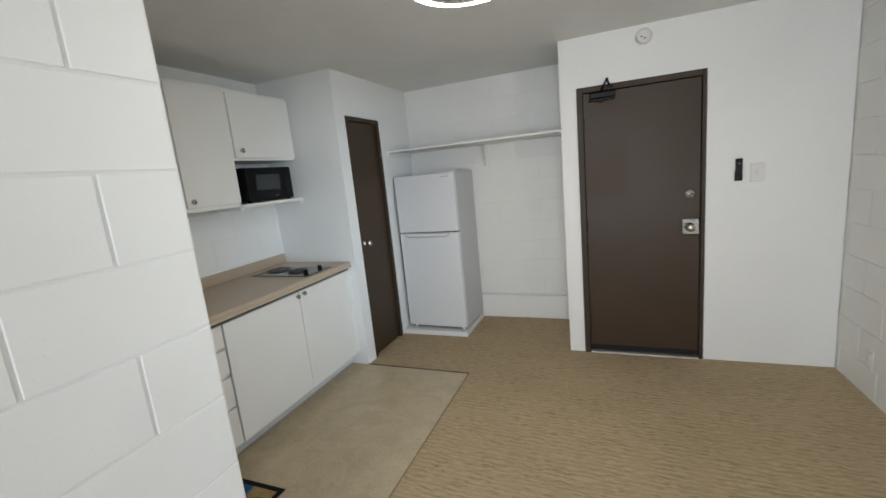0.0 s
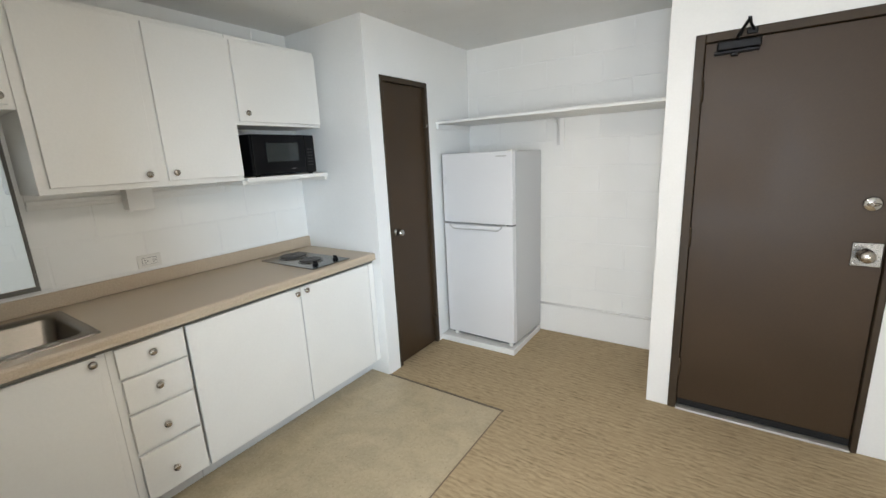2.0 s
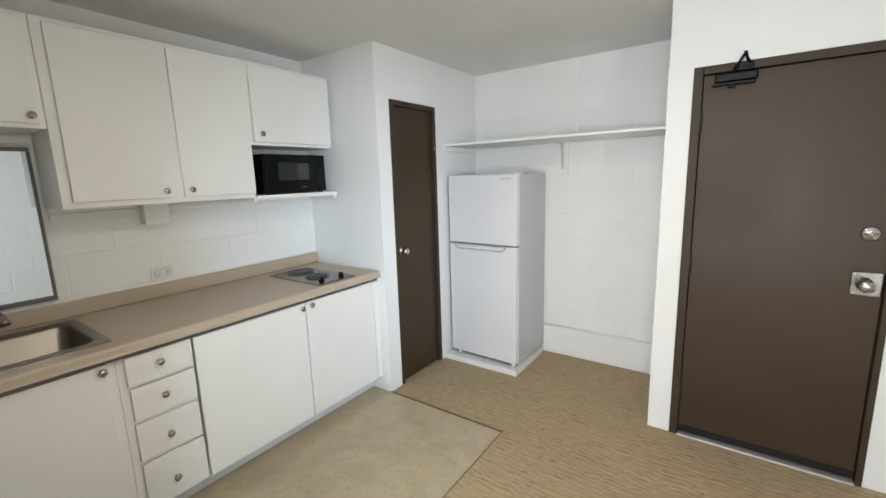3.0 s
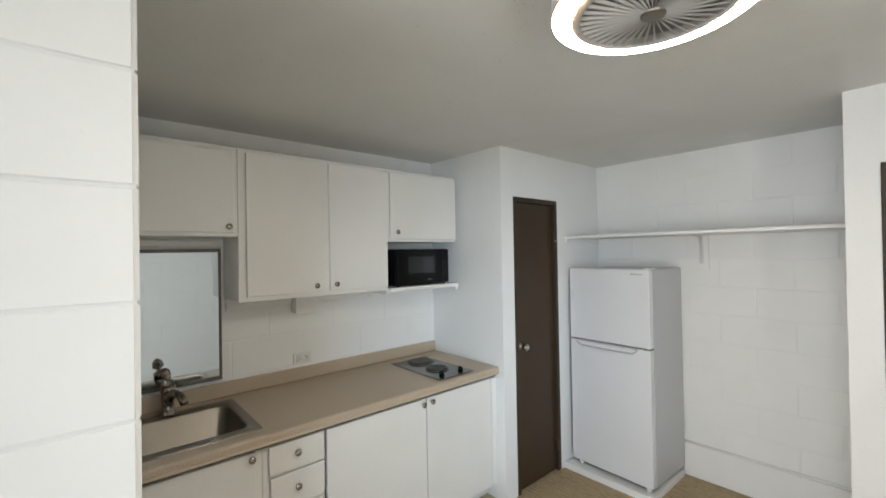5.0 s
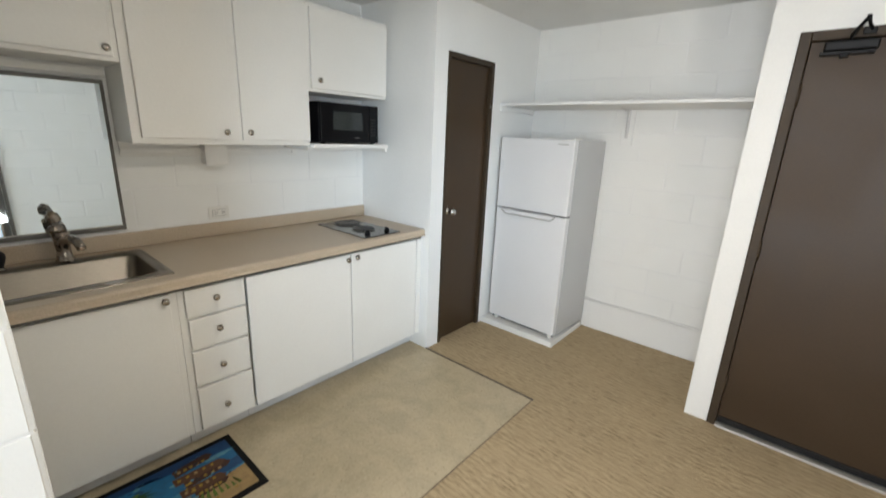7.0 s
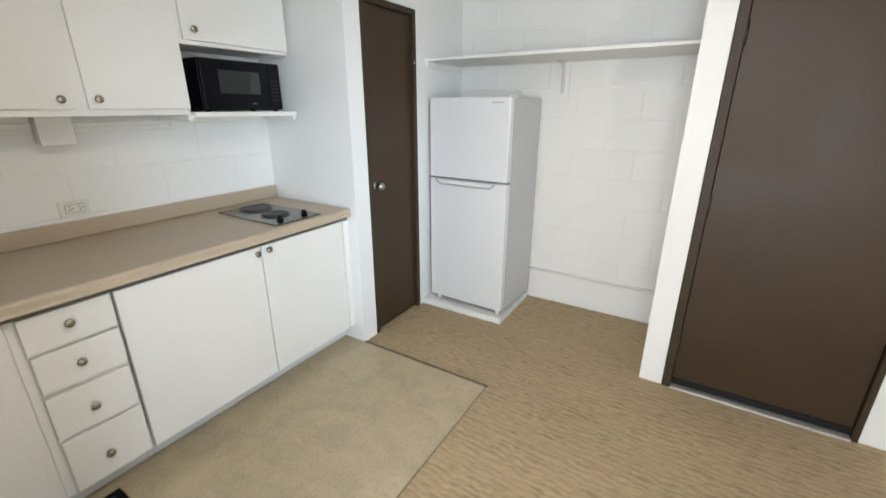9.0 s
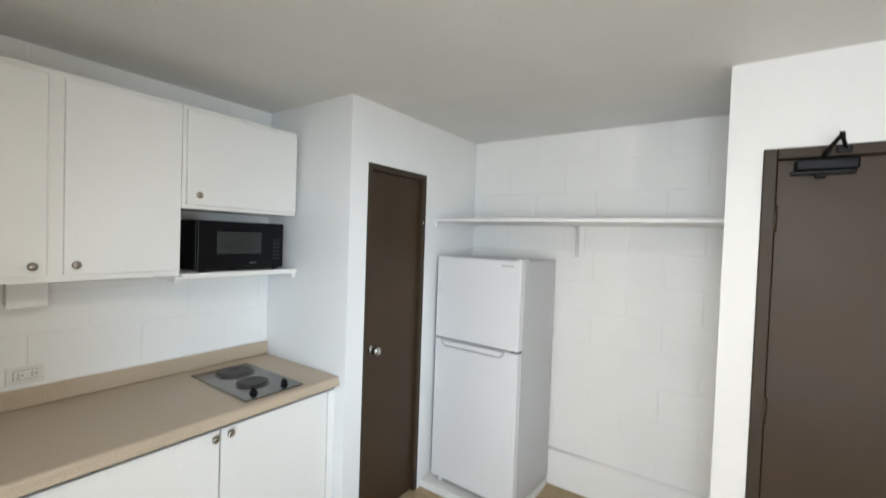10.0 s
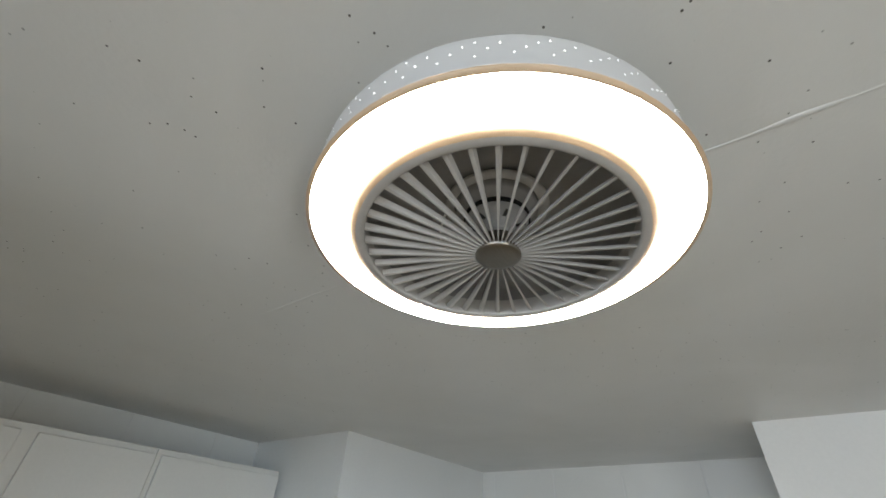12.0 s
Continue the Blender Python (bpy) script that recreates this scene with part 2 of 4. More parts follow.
# ---- shapes ----
def bm_box(x0, x1, y0, y1, z0, z1, bevel=0.0, seg=2, bm=None):
    if bm is None:
        bm = bmesh.new()
    made = bmesh.ops.create_cube(bm, size=1.0, matrix=Matrix.LocRotScale(((x0 + x1) / 2, (y0 + y1) / 2, (z0 + z1) / 2), None, (x1 - x0, y1 - y0, z1 - z0)))
    if bevel:
        edges = list({e for v in made["verts"] for e in v.link_edges})
        bmesh.ops.bevel(bm, geom=edges, offset=bevel, segments=seg, affect="EDGES", profile=0.5)
    return bm


def bm_lathe(profile, m=None, steps=32, bm=None):
    """Turns (radius, height) pairs round z, then moves the shape by m."""
    if bm is None:
        bm = bmesh.new()
    m = m or Matrix()
    rings = []
    for r, z in profile:
        if r < 1e-6:
            rings.append([bm.verts.new(m @ Vector((0, 0, z)))])
        else:
            rings.append([bm.verts.new(m @ Vector((r * math.cos(2 * math.pi * k / steps), r * math.sin(2 * math.pi * k / steps), z))) for k in range(steps)])
    for a, c in zip(rings, rings[1:]):
        for k in range(steps):
            j = (k + 1) % steps
            if len(a) == 1 and len(c) > 1:
                f = bm.faces.new((a[0], c[k], c[j]))
            elif len(c) == 1 and len(a) > 1:
                f = bm.faces.new((a[k], a[j], c[0]))
            elif len(a) > 1:
                f = bm.faces.new((a[k], a[j], c[j], c[k]))
            else:
                continue
            f.smooth = True
    return bm


def bm_tube(points, radii, steps=12, bm=None, flat=1.0):
    """A tube along points; radii one number or one each; ends closed."""
    if bm is None:
        bm = bmesh.new()
    pts = [Vector(p) for p in points]
    if isinstance(radii, (int, float)):
        radii = [radii] * len(pts)
    rings = []
    for i, (p, r) in enumerate(zip(pts, radii)):
        d = (pts[min(i + 1, len(pts) - 1)] - pts[max(i - 1, 0)]).normalized()
        side = d.cross(Vector((0, 0, 1)) if abs(d.z) < 0.95 else Vector((1, 0, 0))).normalized()
        up = side.cross(d)
        rings.append([bm.verts.new(p + r * (math.cos(2 * math.pi * k / steps) * side + flat * math.sin(2 * math.pi * k / steps) * up)) for k in range(steps)])
    for a, c in zip(rings, rings[1:]):
        for k in range(steps):
            f = bm.faces.new((a[k], a[(k + 1) % steps], c[(k + 1) % steps], c[k]))
            f.smooth = True
    bm.faces.new(rings[0][::-1])
    bm.faces.new(rings[-1])
    return bm


def bm_prism(outline, m, depth, bm=None):
    """A flat outline (x, y) pulled up by depth, moved by m."""
    if bm is None:
        bm = bmesh.new()
    low = [bm.verts.new(m @ Vector((x, y, 0))) for x, y in outline]
    high = [bm.verts.new(m @ Vector((x, y, depth))) for x, y in outline]
    bm.faces.new(low[::-1])
    bm.faces.new(high)
    for k in range(len(outline)):
        j = (k + 1) % len(outline)
        bm.faces.new((low[k], low[j], high[j], high[k]))
    return bm


def finish(name, bm, mat):
    bmesh.ops.recalc_face_normals(bm, faces=bm.faces)
    me = bpy.data.meshes.new(name)
    bm.to_mesh(me)
    bm.free()
    me.materials.append(mat)
    return me


def part(name, bm, mat, parent=None, label=""):
    ob = new(name, finish(name, bm, mat))
    if parent:
        ob.parent = parent
    if label:
        ob["label"] = label
    return ob


def thing(name, at, label, category, group=""):
    ob = new(name)
    ob.location = at
    ob.empty_display_size = 0.05
    return tagged(ob, label, category, group)


def under(ob, children):
    """Keeps world places of parts built in room coordinates."""
    bpy.context.view_layer.update()
    for c in children:
        c.matrix_parent_inverse = Matrix.Translation(-ob.location)
    return ob


def built(name, at, label, category, parts, group=""):
    """A thing at its base with parts (name, bmesh, material[, label]) given in room coordinates."""
    ob = thing(name, at, label, category, group)
    out = []
    for p in parts:
        o = part(p[0], p[1], p[2], ob, p[3] if len(p) > 3 else "")
        out.append(o)
    under(ob, out)
    return ob, out


def structure(name, bm, mat, label=""):
    return tagged(part(name, bm, mat), label, "", "", "structure")


def facing(x, y, z, way):
    """A pose whose z axis points along way: 'x', '-x', 'y', '-y'."""
    turn = {"x": (0, 90, 0), "-x": (0, -90, 0), "y": (-90, 0, 0), "-y": (90, 0, 0), "z": (0, 0, 0), "-z": (180, 0, 0)}[way]
    return pose(x, y, z, *turn)


# ---- the room ----
KX, BY, EY, RX, PX = -2.532, 4.108, 3.397, 1.487, -0.887   # kitchen wall, alcove wall, entry wall, east wall, partition face
BUMP_X, BUMP_Y, CEIL, SOUTH, END = -1.81, 2.851, 2.381, -3.6, 0.30
PIER, PEND = -0.21, 0.828
J = 0.0022

carpet = structure("floor", bm_box(-2.9, 1.75, -3.9, 4.4, -0.12, 0.0), M_CARPET, "beige rippled carpet laid wall to wall")
vinyl = structure("floor_kitchen", bm_box(-2.53, -0.921, 0.32, 2.848, 0.0005, 0.004), M_VINYL, "speckled beige vinyl sheet in front of the counter")
structure("trim_floor_strip", bm_box(-1.81, -0.915, 2.846, 2.860, 0.001, 0.008, 0.002), M_STRIP, "thin dark metal strip between vinyl and carpet")
structure("trim_floor_edge", bm_box(-0.923, -0.9185, 0.82, 2.846, 0.001, 0.0055), M_SEAM, "dark seam between vinyl and carpet")

bm = bm_box(-2.9, 1.75, -3.9, 4.4, CEIL, CEIL + 0.15)
seam = [(-1.45 + 0.03 * k, 1.894 + 0.018 * (-1.45 + 0.03 * k) + 0.0006 * math.sin(k * 1.7) + 0.0008 * math.sin(k * 0.61), CEIL + 0.0006 - 0.0004 * math.sin(k * 0.5)) for k in range(0, 104)]
bm_tube(seam, [(0.0026 if k < 45 else 0.0030) + (0.002 if k < 45 else 0.0045) * abs(math.sin(k * 0.9) * math.sin(k * 0.37)) for k in range(104)], 6, bm, 0.36)
edge = [(0.02 + 0.03 * k, 1.914 + 0.020 * k * 0.03 + 0.0012 * math.sin(k * 1.3) + 0.001 * math.sin(k * 0.47), CEIL + 0.0006) for k in range(50)]
bm_tube(edge, [0.0008 + 0.0034 * abs(math.sin(k * 0.53) * math.sin(k * 1.21 + 0.4)) for k in range(50)], 6, bm, 0.36)
structure("ceiling", bm, M_CEIL, "white painted concrete ceiling with pinholes and a plaster seam")

structure("wall_kitchen", bm_box(KX - 0.2, KX - J, END, BUMP_Y, 0, CEIL), M_PAINT, "white painted block wall behind the kitchen counter")
structure("wall_kitchen_end", bm_box(KX - 0.2, -1.0865, END - 0.1, END, 0, CEIL), M_PAINT)
structure("wall_west", bm_box(KX - 0.2, KX, SOUTH, END - 0.1, 0, CEIL), M_PAINT)
structure("wall_partition", bm_box(-1.086, PX - 0.005, 0.0, PEND - 0.005, 0, CEIL), M_PAINT, "white painted concrete block partition with an open end")
structure("wall_closet_side", bm_box(KX - 0.2, BUMP_X, BUMP_Y, BUMP_Y + 0.1, 0, CEIL), M_PAINT, "white painted closet wall beside the counter")
bm = bm_box(BUMP_X - 0.1, BUMP_X, BUMP_Y + 0.1, 2.976, 0, CEIL)
bm_box(BUMP_X - 0.1, BUMP_X, 3.494, BY, 0, CEIL, bm=bm)
bm_box(BUMP_X - 0.1, BUMP_X, 2.976, 3.494, 2.053, CEIL, bm=bm)
structure("wall_closet_front", bm, M_PAINT, "white painted closet wall with a narrow door opening")
structure("wall_alcove", bm_box(KX - 0.2, PIER + 0.15, BY + J, BY + 0.2, 0, CEIL), M_PAINT, "white painted block wall behind the fridge")
structure("wall_alcove_side", bm_box(PIER, PIER + 0.1, EY + 0.13, BY, 0, CEIL), M_PAINT)
bm = bm_box(PIER, -0.095, EY, EY + 0.13, 0, CEIL)
bm_box(0.727, RX, EY, EY + 0.13, 0, CEIL, bm=bm)
bm_box(-0.095, 0.727, EY, EY + 0.13, 2.037, CEIL, bm=bm)
structure("wall_entry", bm, M_PAINT, "smooth white plaster wall round the entry door")
structure("wall_corridor", bm_box(PIER + 0.1, RX, EY + 0.3, EY + 0.4, 0, CEIL), M_PAINT)
# unseen wall south of y -1.40 is added to keep sun off the partition
bm = bm_box(RX + 0.005, RX + 0.2, SOUTH, -1.40, 0, CEIL)
bm_box(RX + 0.005, RX + 0.2, 1.095, EY + 0.4, 0, CEIL, bm=bm)
bm_box(RX + 0.005, RX + 0.2, -1.40, 1.095, 2.34, CEIL, bm=bm)
bm_box(RX + 0.005, RX + 0.2, -1.40, 1.095, 0, 0.15, bm=bm)
structure("wall_east", bm, M_PAINT, "white painted block wall opposite the kitchen")
bm = bm_box(KX - 0.2, -1.1, SOUTH - 0.15, SOUTH, 0, CEIL)
bm_box(1.46, RX + 0.2, SOUTH - 0.15, SOUTH, 0, CEIL, bm=bm)
bm_box(-1.1, 1.46, SOUTH - 0.15, SOUTH, 2.2, CEIL, bm=bm)
bm_box(-1.1, 1.46, SOUTH - 0.15, SOUTH, 0, 0.20, bm=bm)
structure("wall_south", bm, M_PAINT)
win = structure("window_1", bm_box(RX - 0.012, RX + 0.10, 0.985, 1.006, 0.152, 2.338, 0.003), M_CHROME, "aluminium sliding window frame in the east wall")
part("window_frame", bm_box(RX - 0.004, RX + 0.10, 1.008, 1.045, 0.152, 2.338, 0.003), M_ALU, win)
part("window_frame", bm_box(RX - 0.022, RX + 0.10, 1.047, 1.094, 0.152, 2.338, 0.003), M_ALU, win)
# unseen frame post at that added south end
part("window_frame", bm_box(RX, RX + 0.10, -1.398, -1.34, 0.152, 2.338, 0.003), M_ALU, win)
part("window_sill", bm_box(RX, RX + 0.10, -1.338, 0.984, 0.152, 0.19, 0.003), M_ALU, win)
part("window_head", bm_box(RX, RX + 0.10, -1.338, 0.984, 2.30, 2.338, 0.003), M_ALU, win)
structure("backdrop", bm_box(4.0, 4.1, 0.3, 5.2, -0.5, 4.5), glowing("pale daylit distance", (0.78, 0.9, 1.0), 0.9), "pale daylit distance beyond the east window")
structure("wall_closet_back", bm_box(KX - 0.2, KX, BUMP_Y + 0.1, BY, 0, CEIL), M_PAINT)

# low curb and pipe along the alcove wall
structure("baseboard", bm_box(-1.15, PIER, BY - 0.010, BY - 0.0015, 0.004, 0.242, 0.003), M_PAINT, "low white curb along the alcove wall")
pipe, _ = built("wall_pipe", (-0.68, BY - 0.02, 0.243), "thin white painted pipe along the wall", "pipe",
    [("tube", bm_tube([(-1.15, BY - 0.011, 0.252), (-0.7, BY - 0.011, 0.254), (-0.26, BY - 0.011, 0.257), (-0.235, BY - 0.011, 0.254), (-0.225, BY - 0.011, 0.243)], 0.0085, 10), M_PAINT)])


# ---- doors ----
def knob_profile(r):
    return [(0, 0), (r * 1.05, 0), (r * 1.05, 0.004), (r * 0.45, 0.010), (r * 0.42, 0.028), (r * 0.85, 0.036), (r, 0.048), (r * 0.92, 0.058), (r * 0.6, 0.064), (0, 0.065)]


closet, _ = built("door_1", (BUMP_X, 3.235, 0), "narrow dark brown painted closet door, shut", "door", [
    ("door_leaf", bm_box(BUMP_X - 0.055, BUMP_X - 0.018, 3.008, 3.456, 0.012, 2.014, 0.002), M_BROWN),
    ("door_frame", bm_box(BUMP_X - 0.09, BUMP_X + 0.006, 2.978, 3.006, 0.004, 2.05, 0.003), M_BROWN_TRIM),
    ("door_frame", bm_box(BUMP_X - 0.09, BUMP_X + 0.006, 3.458, 3.492, 0.004, 2.05, 0.003), M_BROWN_TRIM),
    ("door_frame", bm_box(BUMP_X - 0.09, BUMP_X + 0.0045, 3.006, 3.458, 2.016, 2.05, 0.003), M_BROWN_TRIM),
    ("hinge", bm_box(BUMP_X - 0.018, BUMP_X + 0.010, 3.444, 3.462, 1.735, 1.815, 0.003), M_BROWN_TRIM),
    ("hinge", bm_box(BUMP_X - 0.018, BUMP_X + 0.010, 3.444, 3.462, 0.16, 0.24, 0.003), M_BROWN_TRIM),
    ("hinge_pin", bm_box(BUMP_X + 0.010, BUMP_X + 0.016, 3.452, 3.462, 1.735, 1.755, 0.002), M_CHROME, "bright hinge screw"),
    ("knob", bm_lathe(knob_profile(0.026), facing(BUMP_X - 0.018, 3.055, 1.008, "x"), 24), M_CHROME, "round chrome knob"),
])

entry, _ = built("door_2", (0.316, EY, 0), "wide dark brown painted entry door, shut", "door", [
    ("door_leaf", bm_box(-0.049, 0.697, EY + 0.012, EY + 0.055, 0.022, 1.992, 0.002), M_BROWN),
    ("door_frame", bm_box(-0.094, -0.052, EY - 0.010, EY + 0.10, 0.0, 2.036, 0.004), M_BROWN_TRIM),
    ("door_frame", bm_box(0.700, 0.726, EY - 0.010, EY + 0.10, 0.0, 2.036, 0.004), M_BROWN_TRIM),
    ("door_frame", bm_box(-0.052, 0.700, EY - 0.008, EY + 0.10, 1.996, 2.036, 0.004), M_BROWN_TRIM),
    ("door_sweep", bm_box(-0.047, 0.695, EY + 0.004, EY + 0.012, 0.024, 0.060, 0.002), M_BLACKMATT, "black rubber sweep"),
    ("door_sill", bm_box(-0.052, 0.700, EY - 0.02, EY + 0.10, 0.0, 0.012, 0.003), M_SILL, "pale metal sill"),
    ("hinge", bm_tube([(-0.051, EY - 0.001, 1.72), (-0.051, EY - 0.001, 1.82)], 0.008, 8), M_BROWN_TRIM),
    ("hinge", bm_tube([(-0.051, EY - 0.001, 0.98), (-0.051, EY - 0.001, 1.08)], 0.008, 8), M_BROWN_TRIM),
    ("hinge", bm_tube([(-0.051, EY - 0.001, 0.22), (-0.051, EY - 0.001, 0.32)], 0.008, 8), M_BROWN_TRIM),
    ("deadbolt", bm_lathe([(0, 0), (0.033, 0), (0.033, 0.006), (0.027, 0.012), (0, 0.013)], facing(0.632, EY + 0.012, 1.222, "-y"), 28), M_CHROME, "round satin deadbolt plate"),
    ("thumb_turn", bm_tube([(0.608, EY - 0.006, 1.221), (0.620, EY - 0.008, 1.222), (0.632, EY - 0.009, 1.222), (0.644, EY - 0.008, 1.222), (0.656, EY - 0.006, 1.223)], [0.002, 0.007, 0.0095, 0.007, 0.002], 10), M_NICKEL),
    ("lock_plate", bm_box(0.588, 0.692, EY + 0.004, EY + 0.012, 0.937, 1.048, 0.003), M_TRAY, "square steel guard plate"),
    ("knob", bm_lathe(knob_profile(0.029), facing(0.634, EY + 0.005, 0.992, "-y"), 28), M_NICKEL, "round satin knob"),
    ("screw", bm_lathe([(0.005, 0), (0.004, 0.002), (0, 0.0025)], facing(0.600, EY + 0.004, 1.036, "-y"), 8), M_CHROME),
    ("screw", bm_lathe([(0.005, 0), (0.004, 0.002), (0, 0.0025)], facing(0.600, EY + 0.004, 0.949, "-y"), 8), M_CHROME),
])

arm = bm_tube([(0.080, EY - 0.030, 1.978), (0.080, EY - 0.030, 2.000), (0.094, EY - 0.050, 2.026), (0.111, EY - 0.070, 2.052), (0.115, EY - 0.072, 2.066)], [0.012, 0.010, 0.007, 0.007, 0.009], 8)
bm_tube([(0.115, EY - 0.072, 2.064), (0.122, EY - 0.050, 2.040), (0.138, EY - 0.012, 2.018)], [0.007, 0.006, 0.007], 8, arm)
built("door_closer", (0.085, EY, 1.93), "black door closer with a folded arm on the brown door", "door closer", [
    ("body", bm_box(-0.002, 0.170, EY - 0.044, EY + 0.012, 1.944, 1.984, 0.008, 3), M_BLACK),
    ("back_plate", bm_box(-0.012, 0.164, EY - 0.030, EY + 0.012, 1.930, 1.9435, 0.003), M_BLACK),
    ("valve_cap", bm_box(0.055, 0.085, EY - 0.036, EY - 0.006, 1.916, 1.9295, 0.004), M_BLACK),
    ("arm", arm, M_BLACK),
    ("arm_shoe", bm_box(0.110, 0.152, EY - 0.022, EY - 0.0085, 2.004, 2.028, 0.003), M_BLACK),
])


# ---- worktop, base cabinets ----
TOP, FRONT = 0.900, -1.852


def small_knob(x, y, z):
    return bm_lathe([(0, 0), (0.006, 0), (0.006, 0.010), (0.013, 0.014), (0.0155, 0.020), (0.0145, 0.025), (0.008, 0.0285), (0, 0.029)], facing(x, y, z, "x"), 18)


def slab(x, y0, y1, z0, z1, thick=0.018, sag=0.0):
    bm = bm_box(x, x + thick, y0, y1, z0, z1, 0.003, 2)
    for v in bm.verts:
        v.co.z += sag * (v.co.y - (y0 + y1) / 2)
    return bm


def cabinet(name, label, x0, x1, y0, y1, z0, z1, fronts, kick=0.0, group="", low=None, recess=0.0, filler=None):
    """A carcass with overlaid fronts: (kind, y0, y1, z0, z1, knob y, knob z[, slope of a crooked front])."""
    ob = thing(name, ((x0 + x1) / 2, (y0 + y1) / 2, z0), label, "cabinet", group)
    bm = bm_box(x0, x1 - recess, y0, y1, z0 + kick, low or z1, 0.002, 1)
    if low:
        bm_box(x1 - 0.02, x1, y0, y1, low - 0.001, z1, bm=bm)
    out = [part("body", bm, M_CAB, ob)]
    if filler:
        out.append(part("filler", bm_box(x1 - recess, x1 + 0.019, filler[0], filler[1], z0 + kick + 0.013, z1 - 0.027, 0.002, 1), M_CAB, ob))
    if kick:
        out.append(part("plinth", bm_box(x0, x1 - 0.078, y0 + 0.001, y1 - 0.001, z0, z0 + kick), M_PLINTH, ob, "pale grey recessed plinth"))
    under(ob, out)
    for kind, a, b, c, d, ky, kz, *sag in fronts:
        f = part(kind, slab(x1 + 0.001, a, b, c, d, 0.018, *sag), M_CAB, ob)
        k = part("knob", small_knob(x1 + 0.019, ky, kz), M_NICKEL, f, "small satin nickel knob")
        under(ob, [f])
    return ob


BX = -1.900
cabinet("base_cabinet", "cream white sink base cabinet with one slab door", -2.53, BX, END + 0.005, 1.335, 0, 0.855,
        [("door", 0.36, 0.80, 0.110, 0.829, 0.75, 0.80), ("door", 0.806, 1.305, 0.110, 0.829, 1.285, 0.806)], 0.10, "base cabinets", 0.70)
cabinet("drawer_cabinet", "cream white cabinet with four slightly crooked shallow drawers", -2.53, BX, 1.336, 1.620, 0, 0.855,
        [("drawer", 1.362, 1.619, 0.698, 0.829, 1.484, 0.774, 0.006), ("drawer", 1.366, 1.619, 0.541, 0.686, 1.484, 0.621, 0.014),
         ("drawer", 1.364, 1.617, 0.350, 0.524, 1.482, 0.432, -0.010), ("drawer", 1.366, 1.619, 0.112, 0.334, 1.481, 0.212, 0.008)], 0.10, "base cabinets")
cabinet("base_cabinet", "cream white base cabinet with two slab doors under the cooktop", -2.53, BX, 1.621, 2.848, 0, 0.855,
        [("door", 1.631, 2.244, 0.110, 0.829, 2.218, 0.800), ("door", 2.251, 2.798, 0.110, 0.829, 2.282, 0.805)], 0.10, "base cabinets", None, 0.035, (2.805, 2.848))

# worktop with rounded nose, upstand and a cut-out for the sink
SX0, SX1, SY0, SY1 = -2.432, -1.938, 0.46, 1.338
bm = bmesh.new()
nose = [(-1.90, 0.857), (FRONT + 0.008, 0.857), (FRONT, 0.866), (FRONT, 0.888), (FRONT - 0.004, 0.896), (FRONT - 0.012, TOP), (SX1, TOP), (SX1, 0.872), (-1.90, 0.870)]
bm_prism([(x, z) for x, z in nose], Matrix(((1, 0, 0, 0), (0, 0, 1, END + 0.003), (0, 1, 0, 0), (0, 0, 0, 1))), BUMP_Y - END - 0.006, bm)
bm_box(KX + 0.001, SX1, SY1, BUMP_Y - 0.003, 0.870, TOP, bm=bm)
bm_box(KX + 0.001, SX0, END + 0.003, SY1, 0.870, TOP, bm=bm)
bm_box(SX0, SX1, END + 0.003, SY0, 0.870, TOP, bm=bm)
up = bm_box(KX + 0.001, KX + 0.022, END + 0.003, BUMP_Y - 0.003, TOP + 0.0005, 0.980, 0.006, 3)
# under_strip fills the gap between slab and door tops with dark grey
built("worktop", (-2.19, 1.58, 0.857), "long beige laminate worktop with a rounded front edge", "worktop", [("slab", bm, M_TOP), ("upstand", up, M_TOP, "low beige laminate upstand"), ("under_strip", bm_box(-1.8995, -1.8845, END + 0.005, BUMP_Y - 0.004, 0.8315, 0.8568), M_ALU, "dark grey strip under the front edge"), ("caulk", bm_tube([(KX + 0.004, 0.4 + 0.12 * k, 0.981 + 0.0008 * math.sin(k * 2.1)) for k in range(21)], [0.0045 + 0.001 * math.sin(k * 1.3) for k in range(21)], 6), M_PAINT, "white caulk line")])

# sink
sx0, sx1, sy0, sy1 = -2.368, -1.988, 0.50, 1.308
bm = bmesh.new()


def loop(x0, x1, y0, y1, z, r, n=6):
    out = []
    for cx, cy, a in ((x1 - r, y1 - r, 0), (x0 + r, y1 - r, 90), (x0 + r, y0 + r, 180), (x1 - r, y0 + r, 270)):
        for k in range(n + 1):
            t = radians(a + 90 * k / n)
            out.append(bm.verts.new((cx + r * math.cos(t), cy + r * math.sin(t), z)))
    return out


rings = [loop(-2.445, -1.926, 0.445, 1.354, TOP + 0.0006, 0.018), loop(-2.443, -1.928, 0.447, 1.352, TOP + 0.005, 0.018), loop(-2.435, -1.936, 0.455, 1.344, TOP + 0.007, 0.018),
         loop(sx0 - 0.008, sx1 + 0.008, sy0 - 0.008, sy1 + 0.008, TOP + 0.005, 0.045), loop(sx0, sx1, sy0, sy1, TOP - 0.006, 0.045),
         loop(sx0 + 0.012, sx1 - 0.012, sy0 + 0.012, sy1 - 0.012, TOP - 0.150, 0.05), loop(sx0 + 0.035, sx1 - 0.035, sy0 + 0.035, sy1 - 0.035, TOP - 0.172, 0.05)]
for a, c in zip(rings, rings[1:]):
    for k in range(len(a)):
        f = bm.faces.new((a[k], a[(k + 1) % len(a)], c[(k + 1) % len(a)], c[k]))
        f.smooth = True
bm.faces.new(rings[-1])
